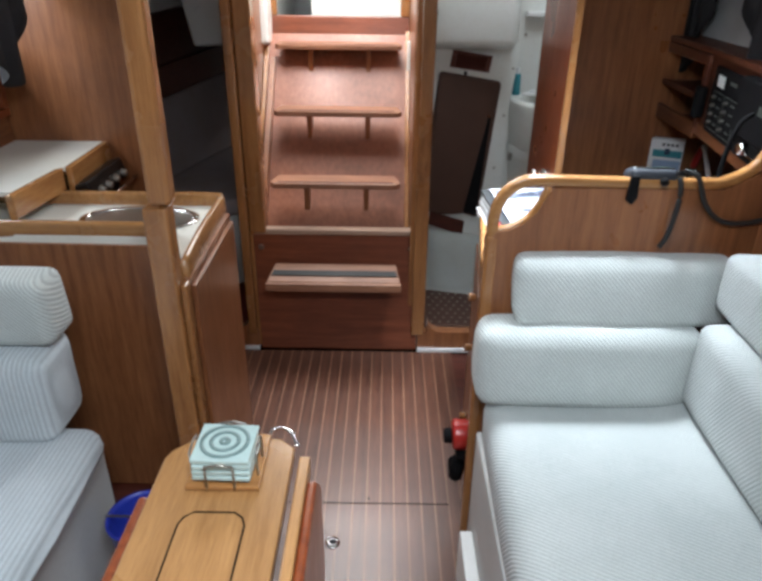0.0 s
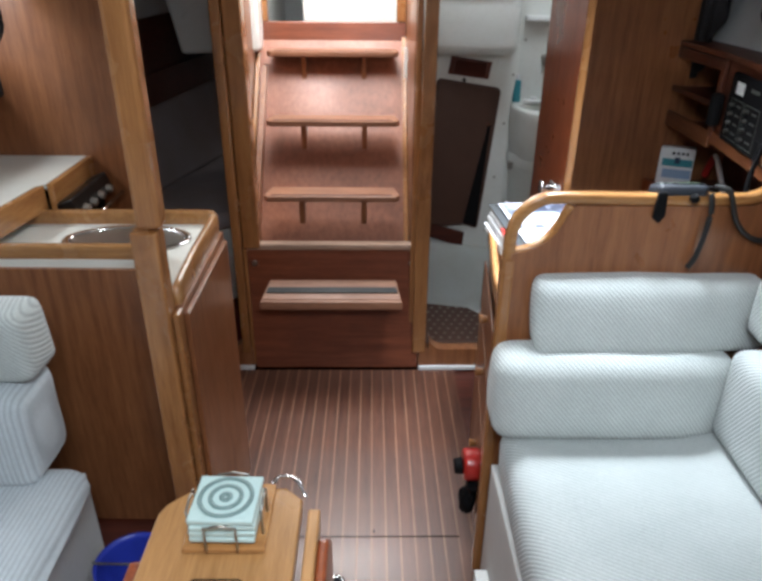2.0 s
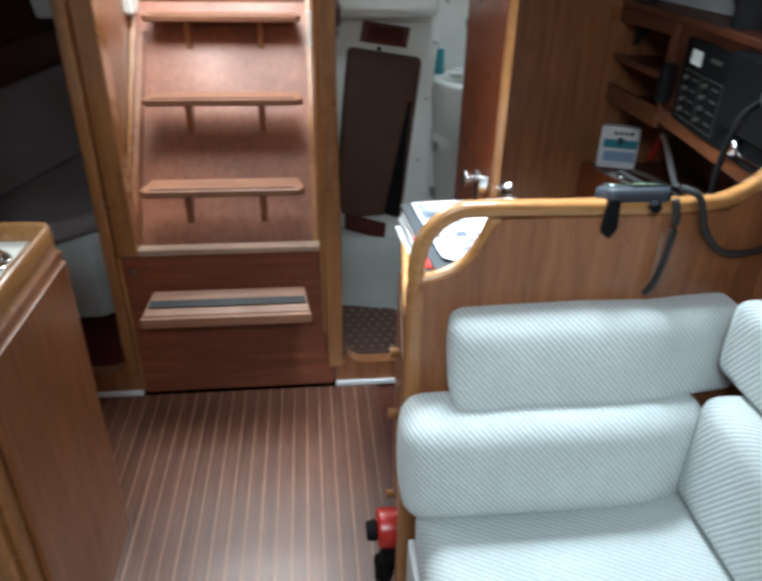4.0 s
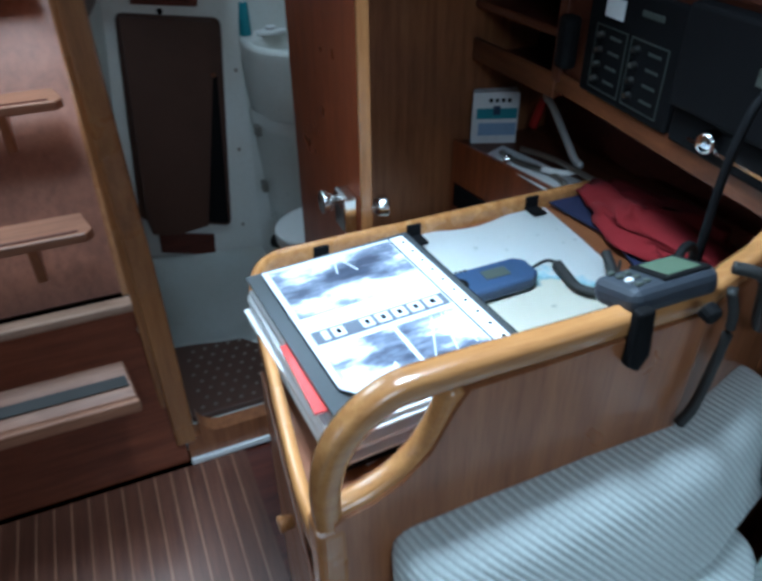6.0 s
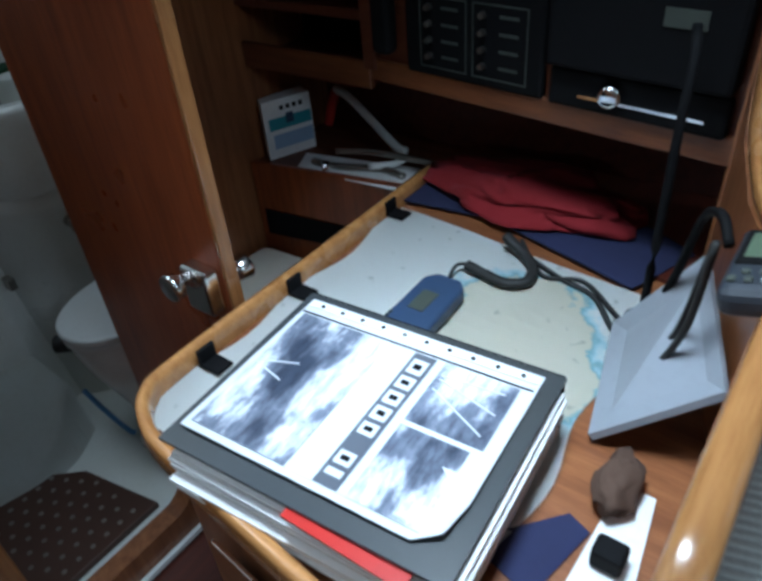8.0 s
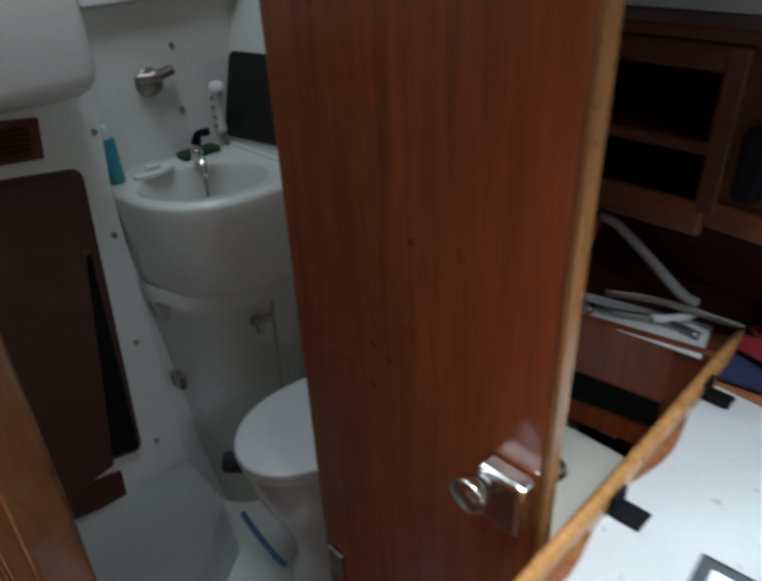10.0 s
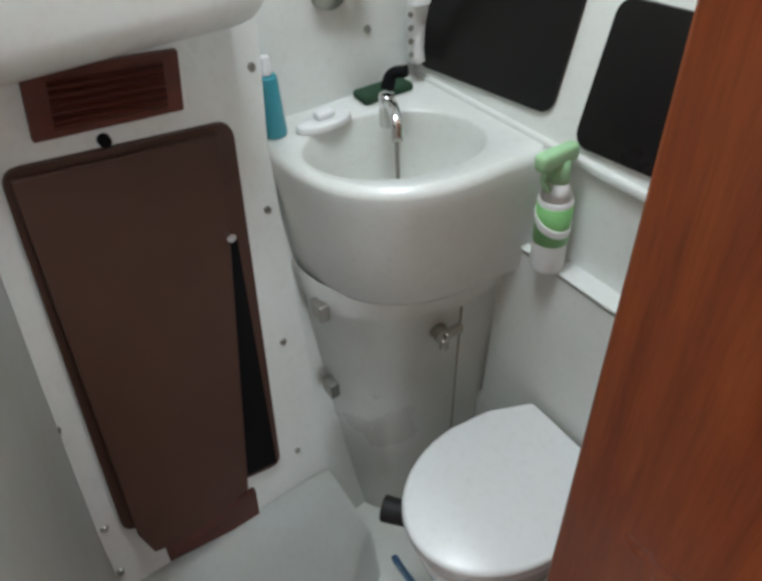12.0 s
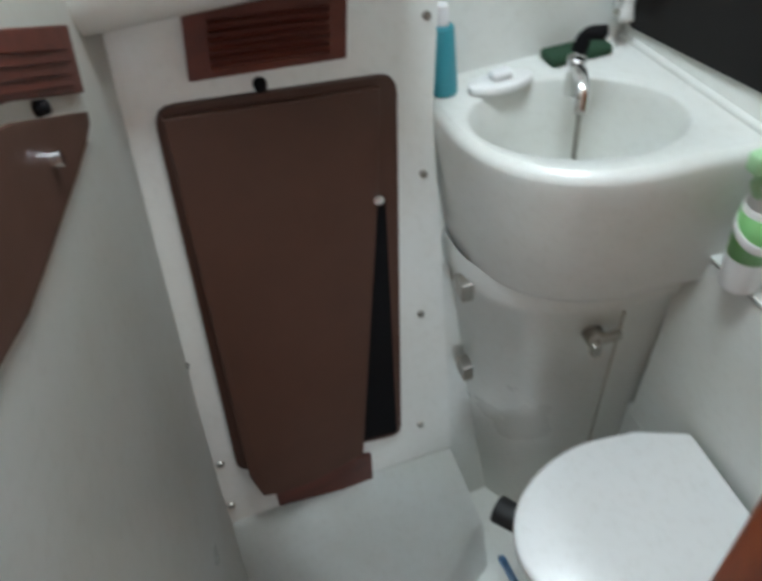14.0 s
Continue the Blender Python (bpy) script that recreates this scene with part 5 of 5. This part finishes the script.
GLOSS_PAPER = painted("sheet_under_film", (0.62, 0.65, 0.70), 0.3, 0.06, 0, 0.3, 0.02)
sheet = part("cover_sheet", slab([(0.346, 1.635, 0.8365), (0.362, 1.612, 0.8395), (0.40, 1.606, 0.838), (0.575, 1.605, 0.8365), (0.575, 1.903, 0.8365), (0.346, 1.903, 0.8365)], (0, 0, 0.0012)), GLOSS_PAPER, binder, "glossy printed cover sheet")
for x0, x1, y0, y1 in ((0.354, 0.546, 1.775, 1.895), (0.354, 0.450, 1.630, 1.705), (0.456, 0.546, 1.620, 1.705)):
    part("photo", leaf(x0, x1, y0, y1, 0.8384, 0.0006), PHOTO, sheet, "grey sailing photograph")
for x0, y0, x1, y1 in ((0.44, 1.85, 0.452, 1.892), (0.47, 1.846, 0.455, 1.89), (0.47, 1.63, 0.505, 1.70), (0.50, 1.628, 0.52, 1.70), (0.53, 1.63, 0.525, 1.70)):
    part("rigging_line", slab([(x0, y0, 0.8391), (x0 + 0.0018, y0, 0.8391), (x1 + 0.0018, y1, 0.8391), (x1, y1, 0.8391)], (0, 0, 0.0004)), GLOSS_PAPER, sheet)
part("title_band", leaf(0.354, 0.546, 1.715, 1.742, 0.8384, 0.0005), painted("grey_print", (0.09, 0.10, 0.125), 0.35, 0.1), sheet, "dark title band")
xx = 0.536
for wd in (0.022, 0.018, 0.018, 0.018, 0.016, 0.0, 0.016, 0.008):
    if wd:
        part("title_letter", leaf(xx - wd, xx, 1.7195, 1.7375, 0.8391, 0.0005), GLOSS_PAPER, sheet, "pale blocky letter")
        if wd > 0.012:
            part("letter_hole", leaf(xx - wd * 0.68, xx - wd * 0.32, 1.7235, 1.733, 0.8397, 0.0004), BLACK, sheet)
    xx -= (wd or 0.012) + 0.006
part("ring_strip", leaf(0.560, 0.571, 1.608, 1.90, 0.8385, 0.0005), WHITE_PLASTIC, sheet, "punched plastic strip")
part("ring_line", leaf(0.5485, 0.5505, 1.608, 1.90, 0.8385, 0.0005), BLACK, sheet)
for k in range(10):
    part("punch_hole", rod((0.5655, 1.625 + k * 0.0285, 0.839), (0.5655, 1.625 + k * 0.0285, 0.8396), 0.003, 0.003, 10), BLACK, sheet)

binder.location += Vector((-0.009, -0.016, 0))
binder.rotation_euler = (0, 0, radians(4))
binder.scale = (1, 1, 1.36)

hs = thing("handheld_instrument", (0.685, 1.817, 0.776), "slate blue handheld instrument with a small display", "instrument")
part("body", slab([(0.60, 1.79, 0.7765), (0.615, 1.782, 0.7765), (0.735, 1.786, 0.7765), (0.752, 1.80, 0.7765), (0.752, 1.838, 0.7765), (0.735, 1.852, 0.7765), (0.615, 1.85, 0.7765), (0.60, 1.84, 0.7765)], (0, 0, 0.024), 0.006, 3), NAVY, hs)
part("display", box(0.662, 0.706, 1.808, 1.832, 0.8005, 0.802, 0.001), GREY_LCD, hs, "grey display")
for k in range(3):
    part("key", box(0.625 + k * 0.008, 0.630 + k * 0.008, 1.843, 1.848, 0.799, 0.802, 0.001), GREY_LCD, hs)
part("grille", rod((0.618, 1.815, 0.8), (0.618, 1.815, 0.802), 0.014, 0.013, 20), BLACK, hs)
cb = single("coiled_cable", joined(swept(smooth_line([(0.752, 1.825, 0.786), (0.79, 1.832, 0.79), (0.808, 1.822, 0.786)], 5), 0.005, 0.005, 8), swept(smooth_line([(0.805, 1.822, 0.786), (0.80, 1.79, 0.784), (0.795, 1.755, 0.784), (0.812, 1.73, 0.784), (0.845, 1.735, 0.784), (0.87, 1.76, 0.786), (0.885, 1.80, 0.80)], 12), 0.016, 0.014, 8)), RUBBER, "black coiled cable lying on the chart", "cable", smooth=True)
single("cable", swept(smooth_line([(0.885, 1.80, 0.79), (0.87, 1.74, 0.779), (0.85, 1.69, 0.778), (0.835, 1.64, 0.778), (0.79, 1.60, 0.778), (0.74, 1.56, 0.779), (0.69, 1.53, 0.80), (0.665, 1.495, 0.90), (0.65, 1.485, 1.02)], 8), 0.007, 0.007, 8), RUBBER, "thin black cable looping over the chart", "cable", smooth=True)
single("cable", swept(smooth_line([(0.90, 1.78, 0.79), (0.845, 1.72, 0.779), (0.86, 1.665, 0.779), (0.82, 1.61, 0.779), (0.76, 1.545, 0.779), (0.72, 1.54, 0.78), (0.69, 1.505, 0.88), (0.66, 1.488, 1.01)], 8), 0.006, 0.006, 8), RUBBER, "second thin black cable over the chart", "cable", smooth=True)

gps = thing("plotter", (0.59, 1.43, 1.04), "grey-blue handset with a screen clamped on the rail", "instrument")
tilt = ((0.59, 1.43, 1.02), "X", -16)
part("case", skewed(box(0.540, 0.640, 1.402, 1.458, 1.030, 1.056, 0.010, 3, tilt)), SLATE, gps)
part("bezel", skewed(box(0.578, 0.632, 1.408, 1.452, 1.0555, 1.058, 0.002, 1, tilt)), BLACK, gps)
part("screen", skewed(box(0.586, 0.624, 1.413, 1.447, 1.0578, 1.059, 0.0005, 1, tilt)), painted("dull_green_screen", (0.09, 0.125, 0.085), 0.2, 0.1), gps, "grey-green screen")
for k in range(4):
    part("key", skewed(box(0.552, 0.559, 1.411 + k * 0.0115, 1.417 + k * 0.0115, 1.0555, 1.059, 0.001, 1, tilt)), WHITE_PLASTIC if k == 1 else GREY_LCD, gps)
for k in range(3):
    part("key", skewed(box(0.564, 0.570, 1.414 + k * 0.012, 1.42 + k * 0.012, 1.0555, 1.0585, 0.001, 1, tilt)), GREY_LCD, gps)
part("bracket", skewed(slab([(0.538, 1.399, 1.05), (0.556, 1.399, 1.05), (0.556, 1.393, 1.005), (0.545, 1.392, 0.99), (0.532, 1.392, 1.0)], (0, 0.011, 0), 0.003)), BLACK, gps, "black mounting bracket")
part("knob", skewed(rod((0.60, 1.39, 1.045), (0.60, 1.378, 1.042), 0.009, 0.008, 14, 0.002)), BLACK, gps)
single("cable", skewed(swept(smooth_line([(0.635, 1.395, 1.05), (0.638, 1.386, 1.02), (0.637, 1.388, 0.965), (0.63, 1.39, 0.92), (0.62, 1.392, 0.897)], 7), 0.010, 0.010, 8)), RUBBER, "black cable hanging down the teak panel", "cable", smooth=True)
single("cable", skewed(swept(smooth_line([(0.646, 1.405, 1.062), (0.665, 1.382, 1.055), (0.69, 1.382, 1.0), (0.73, 1.388, 0.962), (0.78, 1.392, 0.952), (0.84, 1.394, 0.965), (0.90, 1.396, 1.0)], 7), 0.010, 0.010, 8)), RUBBER, "black cable in a loose loop along the panel", "cable", smooth=True)
lamp = thing("gooseneck_lamp", (0.80, 1.565, 0.772), "black gooseneck stalk standing behind the rail", "lamp")
part("stalk", swept(smooth_line([(0.80, 1.565, 0.79), (0.80, 1.565, 0.95), (0.803, 1.567, 1.05), (0.82, 1.57, 1.12), (0.85, 1.58, 1.14)], 6), 0.010, 0.010, 10), BLACK, lamp, "", True)
part("base", rod((0.80, 1.565, 0.772), (0.80, 1.565, 0.80), 0.03, 0.02, 20, 0.004), BLACK, lamp)
single("cable", swept(smooth_line([(0.80, 1.555, 0.80), (0.76, 1.53, 0.90), (0.72, 1.51, 1.0), (0.68, 1.49, 1.03), (0.65, 1.475, 1.02)], 7), 0.009, 0.009, 8), BLACK, "thick black cable arching behind the rail", "cable", smooth=True)
single("manual", slab([(0.595, 1.545, 0.777), (0.79, 1.59, 0.777), (0.77, 1.50, 0.925), (0.62, 1.435, 0.88)], (0, 0.006, 0.006)), painted("grey_cover", (0.30, 0.32, 0.36), 0.5, 0.1), "pale grey booklet leaning on the rail panel", "booklet")
single("pouch", lumpy(0.545, 1.50, 0.79, 0.04, 0.022, 0.022, 0.25, 9.0), painted("brown_cloth", (0.08, 0.045, 0.03), 0.85, 0.2), "small dark brown pouch behind the rail", "pouch", smooth=True)

# ---- curtains and cabin sides ----
def curtain(points, height, folds, depth):
    """A gathered cloth hanging from a line of points, narrowing towards its foot."""
    bm = bmesh.new()
    top_line = smooth_line(points, 24)
    foot = sum(top_line, Vector()) / len(top_line)
    rows_ = []
    for j in range(9):
        f = j / 8
        row = []
        for i, q in enumerate(top_line):
            s = i / (len(top_line) - 1)
            w = depth * math.sin(folds * math.tau * s + 0.6 * math.sin(9 * s)) * (0.6 + 0.5 * f)
            c = q.lerp(Vector((foot.x, foot.y, q.z)), 0.12 * f)
            row.append(bm.verts.new((c.x + w, c.y + 0.3 * w, c.z - height * f * (1 - 0.25 * math.cos(6 * s)))))
        rows_.append(row)
    for a, b in zip(rows_, rows_[1:]):
        for i in range(len(a) - 1):
            bm.faces.new((a[i], a[i + 1], b[i + 1], b[i]))
    bmesh.ops.solidify(bm, geom=list(bm.faces), thickness=0.003)
    return bm


for pts, h, lab in (([(1.02, 2.38, 1.83), (1.02, 2.40, 1.83), (1.02, 2.20, 1.83)], 0.58, "dark grey curtain bunched at the window"), ([(1.0, 2.10, 1.83), (0.97, 1.80, 1.83), (0.95, 1.43, 1.83)], 0.62, "dark grey curtain hanging beside the window"), ([(0.98, 1.36, 1.83), (0.98, 1.1, 1.83), (0.98, 0.8, 1.83)], 0.66, "dark grey curtain over the settee")):
    single("curtain", curtain(pts, h, 5, 0.018), CURTAIN, lab, "curtain", group="curtains", smooth=True)
wall("wall_galley_side", slab([(-1.14, 1.62, 0.9), (-1.14, 2.158, 0.9), (-1.2, 2.158, 1.26), (-1.2, 1.62, 1.26)], (-0.02, 0, 0)), TEAK_Y, "teak lining behind the stove")
nich = thing("galley_locker", (-1.15, 2.0, 1.05), "teak framed dark locker opening behind the stove", "locker")
for b in (box(-1.15, -1.125, 1.85, 2.14, 1.135, 1.16, 0.004), box(-1.15, -1.125, 1.85, 2.14, 0.99, 1.015, 0.004), box(-1.15, -1.125, 2.11, 2.14, 1.0155, 1.1345, 0.003)):
    part("frame", b, RED_WOOD, nich)
# Black slab standing in for the shade inside the open locker.
part("opening", box(-1.152, -1.14, 1.85, 2.11, 1.0155, 1.1345), BLACK, nich, "locker opening, a black slab for the shade inside")
for pts, h, lab in (([(-0.98, 2.14, 1.83), (-1.0, 1.98, 1.83), (-1.03, 1.78, 1.83)], 0.58, "dark grey curtain above the stove"), ([(-1.05, 1.70, 1.83), (-1.05, 1.5, 1.83), (-1.05, 1.3, 1.83)], 0.58, "dark grey curtain above the settee")):
    single("curtain", curtain(pts, h, 5, 0.018), CURTAIN, lab, "curtain", group="curtains", smooth=True)

# ---- quarter cabin ----
bunk = thing("bunk", (-0.95, 3.3, 0.04), "quarter berth with grey-brown cushions on a white base", "bunk")
part("base", slab([(-0.66, 2.72, 0.10), (-0.585, 2.80, 0.10), (-0.50, 4.2, 0.10), (-1.5, 4.2, 0.10), (-1.5, 2.72, 0.10)], (0, 0, 0.33), 0.008), GEL, bunk, "white moulded base")
part("mattress", slab([(-0.70, 2.66, 0.432), (-0.565, 2.78, 0.432), (-0.50, 4.2, 0.432), (-1.5, 4.2, 0.432), (-1.5, 2.5, 0.432), (-1.0, 2.5, 0.432)], (0, 0, 0.075), 0.03, 4), BUNK_CLOTH, bunk, "", True)
part("back_cushion", slab([(-1.10, 2.45, 0.509), (-0.62, 4.2, 0.509), (-0.70, 4.2, 0.90), (-1.20, 2.45, 0.80)], (-0.06, 0.02, 0), 0.02, 3), BUNK_CLOTH, bunk, "", True)
part("lee_board", slab([(-1.19, 2.45, 0.80), (-0.69, 4.2, 0.905), (-0.72, 4.2, 1.03), (-1.22, 2.45, 0.93)], (-0.02, 0.005, 0), 0.003), DARK_WOOD, bunk, "dark mahogany board above the cushion")
wall("wall_quarter_side", slab([(-1.27, 2.45, 0.9), (-0.80, 4.2, 1.0), (-0.86, 4.2, 1.22), (-1.33, 2.45, 1.12)], (-0.02, 0, 0)), DARK_WOOD, "dark shelf back beside the berth")
single("quarter_locker", slab([(-0.775, 3.0, 1.09), (-0.46, 3.0, 1.10), (-0.46, 3.0, CEIL), (-0.92, 3.0, CEIL)], (0, 0.9, 0), 0.012, 2), GEL, "white overhead locker in the quarter cabin", "locker")
wall("wall_quarter_lining", slab([(-1.33, 2.45, 1.13), (-0.86, 4.2, 1.23), (-0.9, 4.2, CEIL), (-1.4, 2.45, CEIL)], (-0.02, 0, 0)), LINING, "pale lining above the quarter berth")

# ---- small saloon things ----
coaster = thing("coaster_stand", (-0.22, 0.93, 0.69), "stack of pale green glass coasters with rings in a wire stand", "coasters")
part("board", box(-0.277, -0.160, 0.868, 0.998, 0.6925, 0.701, 0.002), OAK_X, coaster, "pale wooden board")
for k in range(4):
    g = part("coaster", box(-0.265, -0.172, 0.872, 0.962, 0.7085 + k * 0.011, 0.7175 + k * 0.011, 0.002, 1, ((-0.22, 0.917, 0.71), "Z", (k % 3 - 1) * 1.5)), GLASSY_GREEN, coaster)
for r, wdt in ((0.037, 0.007), (0.022, 0.007), (0.006, 0.008)):
    part("ring", swept([Vector((-0.2185 + r * math.cos(math.tau * k / 36), 0.917 + r * math.sin(math.tau * k / 36), 0.7518)) for k in range(37)], wdt, 0.0015, 6), PALE_RING, coaster, "white ring on the glass", True)
for a in range(4):
    c, s = math.cos(a * math.pi / 2), math.sin(a * math.pi / 2)
    def spot(u, d, z):
        return Vector((-0.2185 + c * u - s * d, 0.917 + s * u + c * d, z))
    part("wire", swept([spot(-0.022, -0.053, 0.702), spot(-0.022, -0.053, 0.745), spot(0.0, -0.053, 0.749), spot(0.022, -0.053, 0.745), spot(0.022, -0.053, 0.702)], 0.0035, 0.0035, 6), STEEL, coaster, "", True)

bucket = thing("bucket", (-0.535, 1.235, 0.0), "blue plastic bucket on the sole beside the table", "bucket")
pail = bmesh.new()
rows = []
for z, r in ((0.002, 0.06), (0.0, 0.062), (0.24, 0.078), (0.25, 0.083), (0.255, 0.083), (0.255, 0.077), (0.24, 0.075), (0.01, 0.058)):
    rows.append([pail.verts.new((-0.535 + r * math.cos(math.tau * k / 32), 1.235 + r * math.sin(math.tau * k / 32), z)) for k in range(32)])
for a, b in zip(rows, rows[1:]):
    for k in range(32):
        pail.faces.new((a[k], a[k - 1], b[k - 1], b[k]))
pail.faces.new(rows[-1])
pail.faces.new(rows[0][::-1])
part("pail", pail, BLUE_PLASTIC, bucket, "", True)
part("handle", swept([Vector((-0.535 + 0.086 * math.cos(math.pi * k / 16), 1.235 - 0.03 * math.sin(math.pi * k / 16), 0.25 + 0.03 * math.sin(math.pi * k / 16))) for k in range(17)], 0.005, 0.005, 6), STEEL, bucket, "thin wire handle", True)

ext = thing("fire_extinguisher", (0.25, 1.495, 0.25), "red extinguisher with a black cap clipped beside the drawers", "extinguisher")
part("cylinder", rod((0.222, 1.495, 0.298), (0.266, 1.495, 0.298), 0.041, 0.041, 32, 0.008), RED_PAINT, ext, "", True)
part("cap", rod((0.200, 1.495, 0.292), (0.222, 1.495, 0.294), 0.019, 0.022, 24, 0.004), BLACK, ext, "black cap", True)
part("clip", box(0.232, 0.266, 1.448, 1.54, 0.245, 0.259, 0.004), BLACK, ext)
single("valve_handle", lumpy(0.240, 1.49, 0.185, 0.023, 0.030, 0.040, 0.22, 2.0, -0.95), BLACK, "black plastic handle below the extinguisher", "handle", smooth=True)
ring = thing("floor_ring", (-0.098, 1.387, 0.0), "recessed steel lifting ring in the cabin sole", "lifting ring")
part("plate", rod((-0.098, 1.387, 0.0), (-0.098, 1.387, 0.004), 0.021, 0.019, 24), CHROME, ring, "", True)
part("well", rod((-0.098, 1.387, 0.0035), (-0.098, 1.387, 0.0046), 0.010, 0.010, 18), BLACK, ring)
part("ring", swept([Vector((-0.098 + 0.012 * math.cos(math.tau * k / 20), 1.387 + 0.012 * math.sin(math.tau * k / 20), 0.0055)) for k in range(21)], 0.003, 0.003, 6), CHROME, ring, "", True)

# ---- planks of the cabin sole ----
PITCH, FIRST = 0.0405, -0.6165
for name, w, mat, zt in (("plank", PITCH - 0.0055, PLANK, 0.0), ("strip", 0.0055, HOLLY, 0.0003)):
    bmq = bmesh.new()
    bmesh.ops.create_cube(bmq, size=1)
    for v in bmq.verts:
        v.co = Vector((v.co.x * w, v.co.y * 2.72 + 1.01, v.co.z * 0.011 - 0.0058 + zt))
    me = bpy.data.meshes.new(name)
    bmq.to_mesh(me)
    bmq.free()
    me.materials.append(mat)
    for k in range(23):
        ob = new(name, me)
        ob.location = (FIRST + k * PITCH + (0 if name == "strip" else PITCH / 2), 0, 0)
        ob.parent = sub
single("hatch_joint", joined(box(-0.30, 0.235, 1.535, 1.538, -0.001, 0.0008), box(-0.006, 0.0, 1.55, 1.56, -0.001, 0.0012)), BLACK, "thin dark joint of a hatch in the sole", "joint", "structure")
